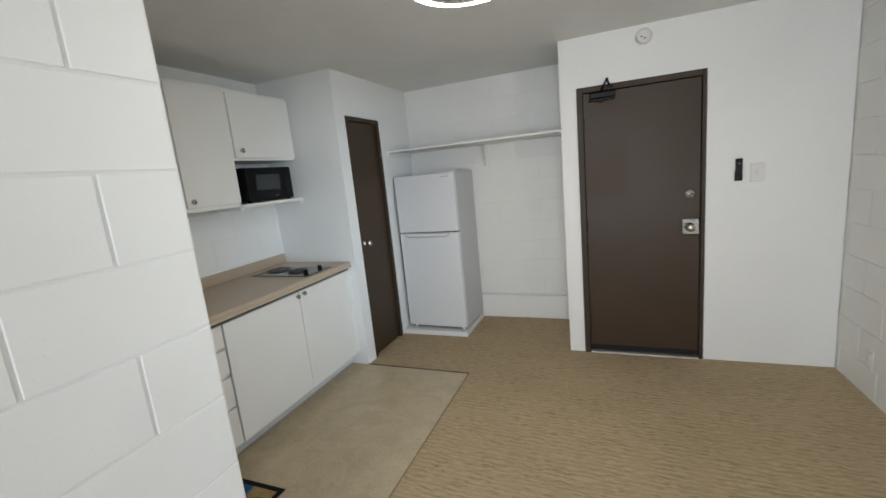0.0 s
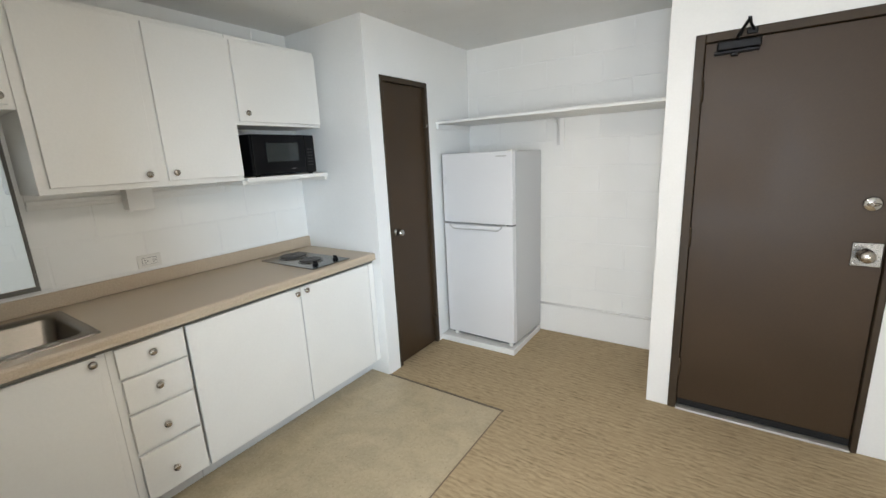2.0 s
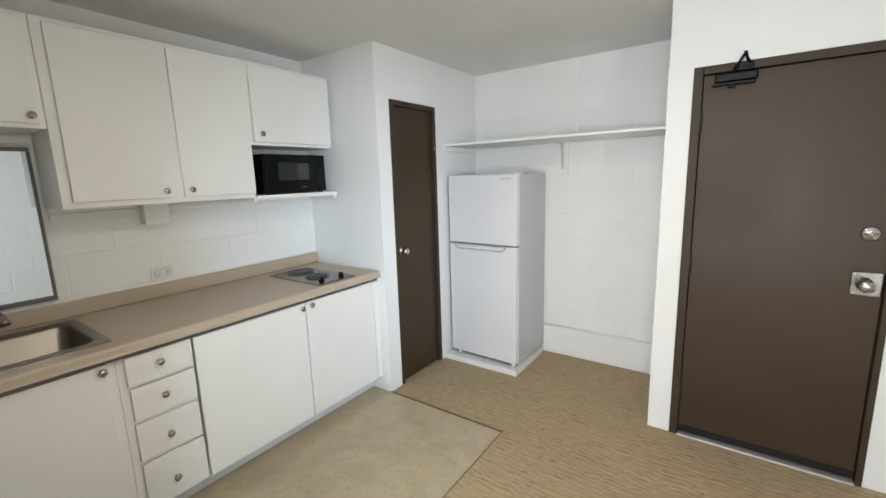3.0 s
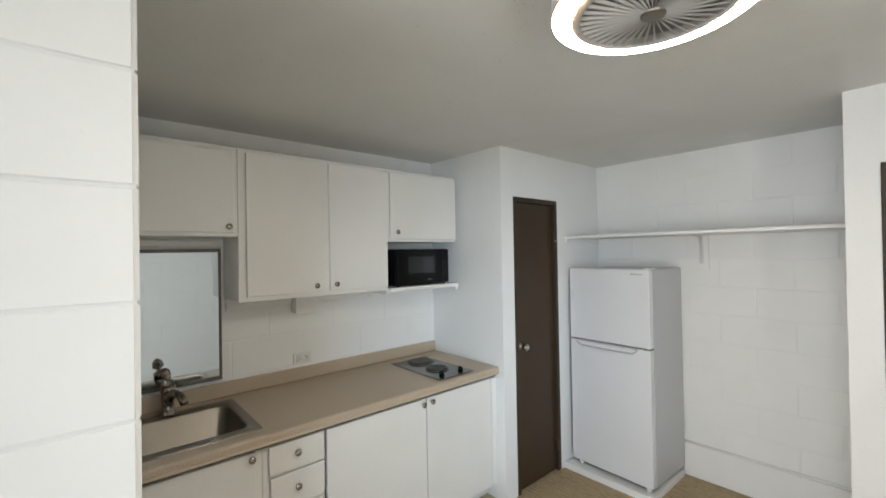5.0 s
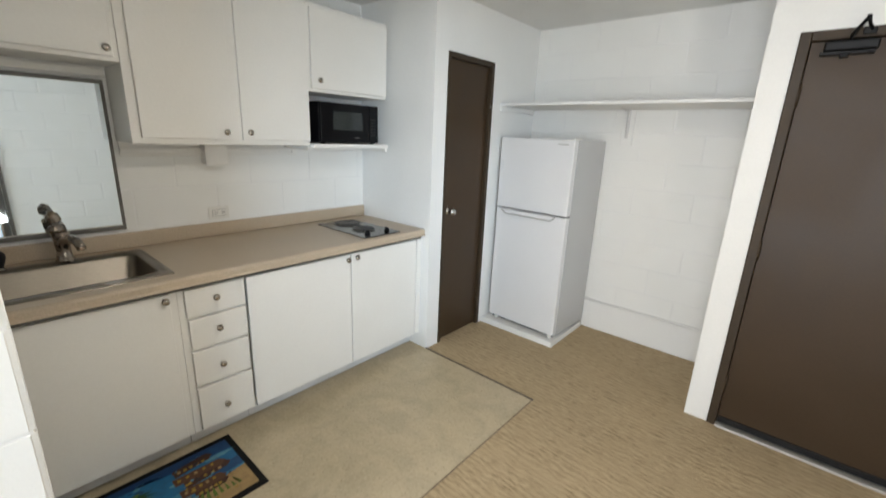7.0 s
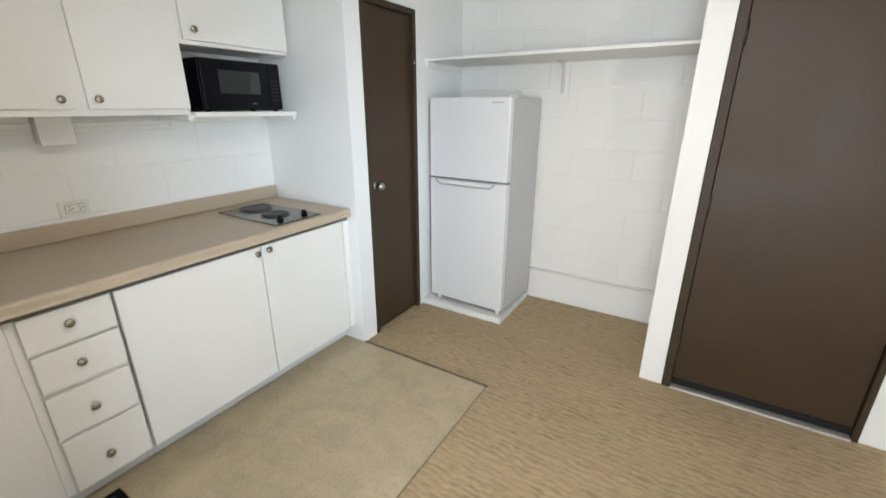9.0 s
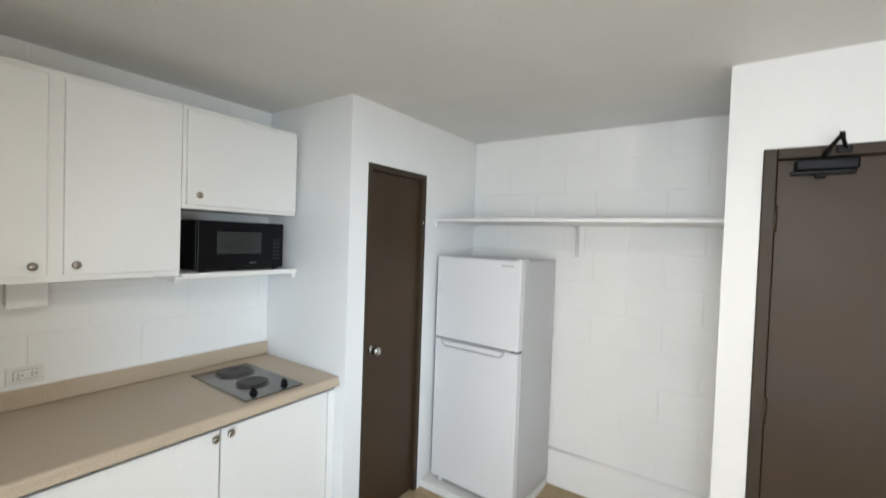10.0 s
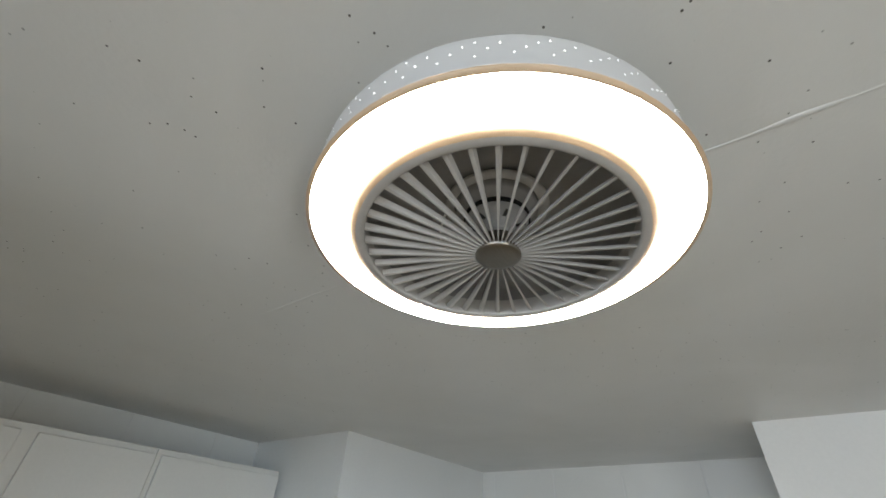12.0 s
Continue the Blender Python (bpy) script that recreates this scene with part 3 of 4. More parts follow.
built("kitchen_sink", (-2.16, 0.9, TOP - 0.17), "rectangular stainless steel drop-in sink in the worktop", "sink", [
    ("bowl", bm, M_STEEL),
    ("drain", bm_lathe([(0.045, 0), (0.042, 0.004), (0.03, 0.002), (0, 0.001)], pose(-2.16, 0.9, TOP - 0.171), 20), M_CHROME, "chrome drain"),
])

spout = bm_tube([(-2.405, 1.058, 0.985), (-2.37, 1.068, 1.012), (-2.33, 1.080, 1.024), (-2.29, 1.092, 1.018), (-2.262, 1.100, 1.000), (-2.255, 1.102, 0.985)], [0.024, 0.022, 0.019, 0.018, 0.018, 0.017], 14)
lever = bm_tube([(-2.41, 1.056, 1.03), (-2.412, 1.050, 1.07), (-2.405, 1.045, 1.10), (-2.392, 1.040, 1.122), (-2.380, 1.037, 1.131)], [0.031, 0.030, 0.027, 0.023, 0.012], 14)
built("kitchen_faucet", (-2.43, 1.058, TOP + 0.006), "single-lever satin nickel kitchen faucet behind the sink", "faucet", [
    ("base", bm_lathe([(0, 0), (0.035, 0), (0.034, 0.008), (0.029, 0.014), (0.026, 0.05), (0.028, 0.085), (0.032, 0.115), (0.032, 0.135), (0, 0.14)], pose(-2.41, 1.058, TOP + 0.0072), 24), M_FAUCET),
    ("spout", spout, M_FAUCET), ("lever", lever, M_FAUCET),
])
built("sink_sprayer", (-2.43, 0.845, TOP + 0.006), "short dark nickel spray head in its holder", "sprayer", [
    ("holder", bm_lathe([(0, 0), (0.026, 0), (0.024, 0.008), (0.018, 0.014), (0, 0.015)], pose(-2.41, 0.845, TOP + 0.0072), 20), M_NICKEL),
    ("spray_head", bm_lathe([(0, 0.012), (0.018, 0.014), (0.025, 0.030), (0.031, 0.052), (0.030, 0.070), (0.022, 0.080), (0, 0.083)], pose(-2.41, 0.845, TOP + 0.0068 - 0.0005), 20), M_BLACKMATT, "dark spray head"),
])


# cooktop
def hotplate(x, y, r):
    prof = [(0, 0.010), (r * 0.25, 0.009), (r * 0.27, 0.011)]
    for k in range(4):
        a = r * (0.4 + 0.15 * k)
        prof += [(a, 0.011), (a + 0.002, 0.0095), (a + 0.004, 0.011)]
    prof += [(r, 0.011), (r + 0.001, 0.009), (r + 0.001, 0.002)]
    return bm_lathe(prof, pose(x, y, TOP + 0.006), 40)


def dial(x, y):
    bm = bm_lathe([(0, 0), (0.019, 0), (0.017, 0.010), (0.012, 0.013), (0, 0.013)], pose(x, y, TOP + 0.0065), 20)
    return bm_box(x - 0.016, x + 0.016, y - 0.005, y + 0.005, TOP + 0.018, TOP + 0.034, 0.003, bm=bm)


def burner_ring(x, y, r):
    return bm_lathe([(r + 0.003, 0.0), (r + 0.004, 0.006), (r + 0.011, 0.006), (r + 0.013, 0.0)], pose(x, y, TOP + 0.0062), 40)


cook, _ = built("cooktop", (-2.16, 2.5, TOP), "two-plate electric cooktop with a steel tray let into the worktop", "cooktop", [
    ("tray", bm_box(-2.412, -1.895, 2.362, 2.658, TOP + 0.0008, TOP + 0.0065, 0.0025, 2), M_TRAY),
    ("hotplate", hotplate(-2.300, 2.530, 0.082), M_COIL, "round dark hotplate"), ("hotplate", hotplate(-2.090, 2.505, 0.067), M_COIL, "round dark hotplate"),
    ("burner_ring", burner_ring(-2.300, 2.530, 0.082), M_TRAY), ("burner_ring", burner_ring(-2.090, 2.505, 0.067), M_TRAY),
    ("dial", dial(-1.960, 2.435), M_BLACK, "black control knob"), ("dial", dial(-1.955, 2.590), M_BLACK, "black control knob"),
])

# ---- wall cabinets ----
UX, UB = -2.240, -2.53
cabinet("wall_cabinet", "cream white wall cabinet above the sink", UB, UX, END + 0.005, 1.338, 1.772, 2.220, [("door", 0.36, 0.80, 1.790, 2.196, 0.75, 1.82), ("door", 0.815, 1.318, 1.790, 2.196, 1.292, 1.820)], 0, "wall cabinets")
cabinet("wall_cabinet", "tall cream white wall cabinet with two doors", UB, UX, 1.340, 2.228, 1.437, 2.220,
        [("door", 1.376, 1.779, 1.464, 2.196, 1.738, 1.500), ("door", 1.826, 2.222, 1.464, 2.196, 1.858, 1.502)], 0, "wall cabinets")
cabinet("wall_cabinet", "small cream white wall cabinet above the microwave", UB, UX, 2.230, 2.826, 1.748, 2.220, [("door", 2.246, 2.818, 1.766, 2.196, 2.292, 1.812)], 0, "wall cabinets")
built("microwave_shelf", (-2.36, 2.52, 1.42), "white painted shelf board under the microwave", "shelf", [
    ("board", bm_box(-2.53, -2.203, 2.230, 2.822, 1.425, 1.450, 0.003), M_CAB),
    ("cleat", bm_box(-2.50, -2.215, 2.800, 2.822, 1.402, 1.425, 0.002), M_CAB),
    ("cleat", bm_box(-2.50, -2.215, 2.200, 2.229, 1.412, 1.436, 0.002), M_CAB),
])

# microwave
my0, my1, mz0, mz1, mf = 2.300, 2.752, 1.458, 1.700, -2.232
glass = bm_box(mf + 0.0005, mf + 0.003, 2.388, 2.618, 1.536, 1.648, 0.001, 1)
buttons = [("button", bm_box(mf + 0.0005, mf + 0.002, 2.690 + 0.022 * c, 2.706 + 0.022 * c, 1.505 + 0.020 * r, 1.513 + 0.020 * r), M_BUTTON) for r in range(6) for c in range(2)]
built("microwave_oven", (-2.37, 2.53, mz0 - 0.008), "black countertop microwave oven on the shelf", "microwave", [
    ("body", bm_box(-2.50, mf - 0.022, my0, my1, mz0, mz1, 0.004), M_BLACK),
    ("door", bm_box(mf - 0.021, mf, my0 + 0.001, 2.672, mz0 + 0.002, mz1 - 0.002, 0.004), M_BLACK),
    ("window", glass, M_DARKGLASS, "grey smoked window"),
    ("control_panel", bm_box(mf - 0.021, mf, 2.674, my1 - 0.001, mz0 + 0.002, mz1 - 0.002, 0.004), M_BLACK),
    ("badge", bm_box(mf + 0.0004, mf + 0.0015, 2.558, 2.590, 1.488, 1.492), M_GASKET, "small pale badge"),
    ("foot", bm_box(-2.27, -2.25, my0 + 0.02, my0 + 0.04, 1.4505, mz0), M_BLACK), ("foot", bm_box(-2.27, -2.25, my1 - 0.04, my1 - 0.02, 1.4505, mz0), M_BLACK),
    ("foot", bm_box(-2.48, -2.46, my0 + 0.02, my0 + 0.04, 1.4505, mz0), M_BLACK), ("foot", bm_box(-2.48, -2.46, my1 - 0.04, my1 - 0.02, 1.4505, mz0), M_BLACK),
] + buttons)

# mirror over the sink
mx = KX + 0.016
built("wall_mirror", (KX, 0.9, 1.005), "frameless wall mirror with thin grey metal edging above the sink", "mirror", [
    ("glass", bm_box(KX + 0.001, mx, 0.915, 1.308, 1.022, 1.696), M_MIRROR, "silvered glass"),
    ("tall_glass", bm_box(KX + 0.001, mx + 0.002, 0.36, 0.914, 1.022, 1.768), M_MIRROR, "taller sheet of silvered glass"),
    ("bottom_edge", bm_box(KX + 0.001, mx + 0.006, 0.36, 1.322, 1.000, 1.021, 0.002), M_ALU),
    ("top_edge", bm_box(KX + 0.001, mx + 0.006, 0.916, 1.322, 1.697, 1.714, 0.002), M_ALU),
    ("side_edge", bm_box(KX + 0.001, mx + 0.006, 1.309, 1.322, 1.022, 1.696, 0.002), M_ALU),
])
# outlets and boxes
def outlet(name, y, z, label):
    x = KX + 0.0005
    slots = []
    for d0 in (-0.020, 0.020):
        for d in (-0.006, 0.006):
            slots.append(("slot", bm_box(x + 0.0105, x + 0.0116, y + d0 - 0.006, y + d0 + 0.003, z + d - 0.0016, z + d + 0.0016), M_SLOT))
        slots.append(("slot", bm_lathe([(0.0028, 0), (0.0028, 0.0011), (0, 0.0012)], facing(x + 0.0105, y + d0 + 0.0095, z, "x"), 10), M_SLOT))
    return built(name, (x, y, z - 0.036), label, "outlet", [
        ("plate", bm_box(x, x + 0.0065, y - 0.058, y + 0.058, z - 0.036, z + 0.036, 0.003), M_IVORY),
        ("bezel", bm_box(x + 0.006, x + 0.0072, y - 0.0365, y + 0.0365, z - 0.0185, z + 0.0185), M_GASKET, "thin dark gap round the receptacle"),
        ("receptacle", bm_box(x + 0.006, x + 0.0105, y - 0.035, y + 0.035, z - 0.017, z + 0.017, 0.002), M_PLASTIC)] + slots)


outlet("power_outlet", 1.778, 1.034, "white horizontal duplex outlet above the upstand")
built("junction_box", (KX + 0.04, 1.77, 1.32), "white painted electrical box under the wall cabinet", "junction box", [
    ("box", bm_box(KX + 0.0005, KX + 0.085, 1.712, 1.824, 1.322, 1.4365, 0.006, 3), M_CAB),
    ("cover", bm_box(KX + 0.0855, KX + 0.089, 1.708, 1.828, 1.318, 1.4365, 0.0015, 1), M_CAB)])
built("wall_conduit", (KX + 0.012, 1.9, 1.363), "white painted raceway on a board along the block wall", "conduit", [
    ("board", bm_box(KX + 0.0005, KX + 0.012, 1.345, 1.7105, 1.363, 1.4365, 0.002, 1), M_CAB),
    ("board", bm_box(KX + 0.0005, KX + 0.012, 1.8255, 2.297, 1.363, 1.4235, 0.002, 1), M_CAB),
    ("raceway", bm_box(KX + 0.0125, KX + 0.030, 1.345, 1.7105, 1.384, 1.408, 0.004), M_CAB),
    ("raceway", bm_box(KX + 0.0125, KX + 0.030, 1.8255, 2.252, 1.384, 1.408, 0.004), M_CAB),
    ("end_clip", bm_box(KX + 0.0125, KX + 0.033, 2.2525, 2.272, 1.380, 1.412, 0.003), M_CAB)])
built("wall_cleat", (KX + 0.01, 1.0, 1.72), "grey shaded raceway above the mirror", "conduit", [
    ("raceway", bm_box(KX + 0.0005, KX + 0.020, 0.93, 1.335, 1.728, 1.762, 0.003), M_CAB)])

# ---- fridge, alcove shelf ----
fx0, fx1, ff, fb = -1.768, -1.163, 3.571, 4.095
built("fridge_platform", (-1.485, 3.82, 0), "low white painted plinth board under the fridge", "plinth", [
    ("top", bm_box(-1.808, -1.146, 3.533, 4.084, 0.0005, 0.046, 0.003), M_PAINT)])
freezer = bm_box(fx0, fx1, ff, ff + 0.055, 1.006, 1.535, 0.008, 3)
lower = bm_box(fx0, fx1, ff, ff + 0.055, 0.078, 0.996, 0.008, 3)
handle = bmesh.new()
hz = [(-1.700, 0.993), (-1.240, 0.993), (-1.275, 0.962), (-1.660, 0.962)]
bm_prism(hz, Matrix(((1, 0, 0, 0), (0, 0, -1, ff + 0.002), (0, 1, 0, 0), (0, 0, 0, 1))), 0.030, handle)
bmesh.ops.bevel(handle, geom=handle.edges[:], offset=0.004, segments=2, affect="EDGES")
# grey tube draws the shading on the pull's underside
grip = bm_tube([(-1.699, ff - 0.026, 0.990), (-1.662, ff - 0.028, 0.964), (-1.273, ff - 0.028, 0.964), (-1.241, ff - 0.026, 0.990)], 0.0055, 8)
fridge, fparts = built("refrigerator", (-1.482, 3.83, 0.047), "white top-freezer refrigerator standing on a low plinth", "refrigerator", [
    ("body", bm_box(fx0 + 0.003, fx1 - 0.003, ff + 0.064, fb, 0.062, 1.533, 0.006), M_FRIDGE_SHADED, "white side panels, coloured darker for their shade"),
    ("gasket", bm_box(fx0 + 0.012, fx1 - 0.012, ff + 0.056, ff + 0.063, 0.085, 1.528), M_GASKET),
    ("freezer_door", freezer, M_FRIDGE), ("fridge_door", lower, M_FRIDGE),
    ("handle", handle, M_FRIDGE, "wide slanted pull under the freezer door"), ("grip_shade", grip, M_TRIMGREY),
    ("hinge_cover", bm_box(fx1 - 0.042, fx1 - 0.004, ff + 0.006, ff + 0.12, 1.5345, 1.546, 0.005), M_PLASTIC),
    ("middle_hinge", bm_box(fx1 - 0.05, fx1 + 0.002, ff + 0.004, ff + 0.05, 0.9965, 1.0055), M_GASKET),
    ("badge", bm_box(fx1 - 0.128, fx1 - 0.045, ff - 0.0015, ff - 0.0002, 1.498, 1.507), M_TRIMGREY, "small grey badge"),
    ("toe_grille", bm_box(fx0 + 0.02, fx1 - 0.02, ff + 0.03, ff + 0.06, 0.052, 0.076), M_GASKET),
    ("foot", bm_lathe([(0, 0), (0.016, 0), (0.016, 0.03), (0, 0.031)], pose(fx0 + 0.06, ff + 0.03, 0.0465), 12), M_PLASTIC),
    ("foot", bm_lathe([(0, 0), (0.016, 0), (0.016, 0.03), (0, 0.031)], pose(fx1 - 0.04, ff + 0.03, 0.0465), 12), M_PLASTIC),
])


fridge.matrix_basis = pose(-1.482 + 0.009, 3.83 + 0.011, 0.047, 0, 0, -2.0)


def bracket(x):
    """A pressed angle: a wall leg, an arm under the board and a tapering web."""
    leg = bm_box(x - 0.013, x + 0.013, BY - 0.0155, BY - 0.0122, 1.562, 1.763, 0.001, 1)
    bm_box(x - 0.013, x + 0.013, BY - 0.17, BY - 0.0155, 1.7595, 1.763, bm=leg)
    web = bm_prism([(-0.0155, 1.572), (-0.024, 1.572), (-0.042, 1.700), (-0.070, 1.750), (-0.165, 1.759), (-0.0155, 1.759)],
                   Matrix(((0, 0, 1, x - 0.002), (1, 0, 0, BY), (0, 1, 0, 0), (0, 0, 0, 1))), 0.004)
    return leg, web


shelf_parts = [("board", bm_box(BUMP_X + 0.0008, PIER - 0.0008, 3.592, BY - 0.0008, 1.764, 1.782, 0.002), M_PAINT),
               ("cleat", bm_box(BUMP_X + 0.0008, BUMP_X + 0.02, 3.60, BY - 0.02, 1.728, 1.7635, 0.002), M_PAINT),
               ("backing", bm_box(-1.048, -0.965, BY - 0.0122, BY + 0.0035, 1.512, 1.7635, 0.0015, 1), M_PAINT)]
leg, web = bracket(-1.010)
shelf_parts += [("bracket", leg, M_PLINTH, "grey-white painted metal bracket"), ("web", web, M_PLINTH)]
built("alcove_shelf", (-1.0, 3.85, 1.764), "long white painted wall shelf on a metal bracket", "shelf", shelf_parts)

# ---- entry wall fittings ----
dots = bmesh.new()
bm_box(0.330, 0.344, EY - 0.0345, EY - 0.0325, 2.296, 2.301, bm=dots)
bm_box(0.352, 0.364, EY - 0.0345, EY - 0.0325, 2.283, 2.288, bm=dots)
built("smoke_alarm", (0.352, EY, 2.255), "round white smoke alarm above the entry door", "smoke alarm", [
    ("base", bm_lathe([(0, 0), (0.052, 0), (0.052, 0.010), (0, 0.0105)], facing(0.352, EY - 0.0005, 2.302, "-y"), 32), M_PLASTIC),
    ("cover", bm_lathe([(0.048, 0.011), (0.050, 0.018), (0.044, 0.030), (0.024, 0.033), (0.022, 0.030), (0, 0.030)], facing(0.352, EY - 0.0005, 2.302, "-y"), 32), M_PLASTIC),
    ("indicator", dots, M_SLOT)])
built("fan_remote", (0.911, EY, 1.29), "slim black remote control in a wall holder", "remote", [
    ("holder", bm_box(0.889, 0.933, EY - 0.010, EY - 0.0005, 1.291, 1.36, 0.003), M_BLACKMATT),
    ("remote_body", bm_box(0.891, 0.931, EY - 0.022, EY - 0.0105, 1.296, 1.437, 0.005), M_BLACK),
    ("button", bm_lathe([(0.006, 0), (0.005, 0.002), (0, 0.002)], facing(0.911, EY - 0.022, 1.405, "-y"), 12), M_GASKET)])
built("light_switch", (1.016, EY, 1.278), "white light switch plate on the entry wall", "switch", [
    ("plate", bm_box(0.976, 1.056, EY - 0.007, EY - 0.0005, 1.278, 1.399, 0.003), M_IVORY),
    ("toggle", bm_box(1.008, 1.024, EY - 0.018, EY - 0.0065, 1.325, 1.352, 0.003), M_IVORY)])
built("wall_outlet", (RX, 3.02, 0.2), "white outlet plate low on the east wall", "outlet", [
    ("plate", bm_box(RX - 0.007, RX - 0.0005, 2.985, 3.055, 0.178, 0.292, 0.003), M_IVORY),
    ("socket", bm_box(RX - 0.010, RX - 0.0065, 3.003, 3.037, 0.240, 0.270, 0.002), M_PLASTIC),
    ("socket", bm_box(RX - 0.010, RX - 0.0065, 3.003, 3.037, 0.200, 0.230, 0.002), M_PLASTIC)])

# ---- ceiling fan with light ring ----
FX, FY, FR, FZ = -0.391, 1.760, 0.231, 2.238
fan = thing("ceiling_fan", (FX, FY, CEIL), "round white ceiling fan with a lit ring around a slatted grille", "ceiling fan")


def fan_part(name, profile, mat, label="", steps=72):
    return part(name, bm_lathe(profile, None, steps), mat, fan, label)


FH = FZ - CEIL
fan_part("housing", [(0.11, -0.0005), (0.11, FH + 0.073), (FR - 0.022, FH + 0.073), (FR - 0.012, FH + 0.071), (FR - 0.006, FH + 0.066), (FR - 0.003, FH + 0.058), (FR - 0.001, FH + 0.01), (FR + 0.001, FH + 0.006), (FR - 0.003, FH + 0.004)], M_DRUM, "white drum pierced by rows of light dots")
fan_part("rim", [(FR + 0.001, FH + 0.005), (FR + 0.002, FH), (FR - 0.003, FH - 0.001)], M_TAN, "thin tan rim")
fan_part("light_ring", [(FR - 0.002, FH + 0.001), (FR - 0.008, FH - 0.004), (0.20, FH - 0.008), (0.188, FH - 0.008), (0.1825, FH - 0.006)], M_GLOW, "glowing white diffuser ring")
fan_part("inner_rim", [(0.1832, FH - 0.004), (0.1826, FH - 0.0084), (0.1780, FH - 0.0104), (0.1735, FH - 0.0118)], M_TAN, "tan inner rim")
fan_part("grille_ring", [(0.1737, FH - 0.0116), (0.1700, FH - 0.0124), (0.1660, FH - 0.0126), (0.1638, FH - 0.0120), (0.1632, FH - 0.0095), (0.163, FH + 0.012)], M_FANGREY, "grey grille ring")
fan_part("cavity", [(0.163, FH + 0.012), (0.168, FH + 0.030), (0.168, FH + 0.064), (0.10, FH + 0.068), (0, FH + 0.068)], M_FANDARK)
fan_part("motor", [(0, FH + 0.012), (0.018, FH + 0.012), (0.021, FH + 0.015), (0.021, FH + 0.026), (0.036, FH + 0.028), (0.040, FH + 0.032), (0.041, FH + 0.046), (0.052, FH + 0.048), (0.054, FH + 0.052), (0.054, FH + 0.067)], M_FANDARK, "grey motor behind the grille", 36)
fan_part("motor_band", [(0.0415, FH + 0.034), (0.0425, FH + 0.034), (0.0425, FH + 0.041), (0.0415, FH + 0.041)], M_BLACKMATT, "black band round the motor", 36)
fan_part("motor_flange", [(0.056, FH + 0.058), (0.067, FH + 0.057), (0.069, FH + 0.060), (0.067, FH + 0.063), (0.056, FH + 0.063)], M_FANGREY, "pale grey motor flange", 48)
for k in range(6):
    a = radians(60 * k + 20)
    part("motor_vent", bm_box(-0.006, 0.006, -0.0022, 0.0022, -0.0006, 0.0006), M_SLOT, fan).matrix_basis = pose(0.030 * math.cos(a), 0.030 * math.sin(a), FH + 0.0267, 0, 0, 60 * k + 20)
part("wire", bm_tube([((0.068 + 0.07 * q) * math.cos(3.6 - 1.5 * q), (0.068 + 0.07 * q) * math.sin(3.6 - 1.5 * q), FH + 0.056 - 0.018 * math.sin(math.pi * q)) for q in [k / 12 for k in range(13)]], 0.0016, 6), M_PLASTIC, fan, "thin white wire")
fan_part("hub", [(0, FH - 0.0225), (0.020, FH - 0.0215), (0.0262, FH - 0.0205), (0.0278, FH - 0.0185), (0.0280, FH - 0.012), (0.026, FH + 0.002), (0, FH + 0.003)], M_STEEL, "brushed metal hub", 40)
slat_bm = bmesh.new()
vs = []
for r, w in ((0.0255, 0.0005), (0.06, 0.0009), (0.11, 0.0015), (0.1630, 0.0021)):
    z, lean = FH - 0.0175 + 0.007 * (r - 0.0255) / 0.137, 0.022 * (r - 0.0255)
    vs.append([slat_bm.verts.new(p) for p in ((r, -w, z), (r, w, z + 0.0006), (r, w + lean, z + 0.006), (r, -w + lean, z + 0.006))])
for a, c in zip(vs, vs[1:]):
    for k in range(4):
        slat_bm.faces.new((a[k], a[(k + 1) % 4], c[(k + 1) % 4], c[k]))
slat_bm.faces.new(vs[0][::-1])
slat_bm.faces.new(vs[-1])
slat = finish("slat", slat_bm, M_FANGREY)
for k in range(40):
    o = new("slat", slat)
    o.parent = fan
    o.matrix_basis = pose(0, 0, 0, 0, 0, 9.0 * k + 2.0)
holes = bmesh.new()
for k in range(132):
    a = 2 * math.pi * k / 132
    for z in ((FH + 0.024, FH + 0.049) if k % 6 == 0 else (FH + 0.026 + 0.009 * (k % 3),)):
        r = FR - 0.001 - 0.002 * (z - FH - 0.01) / 0.048 + 0.0008
        bmesh.ops.create_circle(holes, cap_ends=True, radius=0.0009, segments=6, matrix=pose(r * math.cos(a), r * math.sin(a), z, 0, 0, math.degrees(a)) @ pose(0, 0, 0, 0, 90, 0))
tagged(part("light_dots", holes, M_DOT, fan, "tiny glowing pinholes"), kind="stuff")

# ---- printed floor mat ----
ax, bx, ay, by = -1.907, -1.475, 0.690, 1.482
mat_ob = thing("floor_mat", ((ax + bx) / 2, (ay + by) / 2, 0.004), "printed kitchen mat with a beach scene and black border", "mat")
made = [part("base", bm_box(ax, bx, ay, by, 0.0042, 0.0100, 0.003), M_RUBBER, mat_ob, "black rubber border")]
L, W = by - ay - 0.06, bx - ax - 0.06


def inked(name, shape, ink, layer):
    """A flat print; u runs along the mat, v from its foot to its top."""
    m = Matrix(((0, -1, 0, bx - 0.03), (1, 0, 0, ay + 0.03), (0, 0, 1, 0.0101 + 0.0003 * layer), (0, 0, 0, 1)))
    made.append(part(name, bm_prism([(u * L, v * W) for u, v in shape], m, 0.0003), ink, mat_ob))


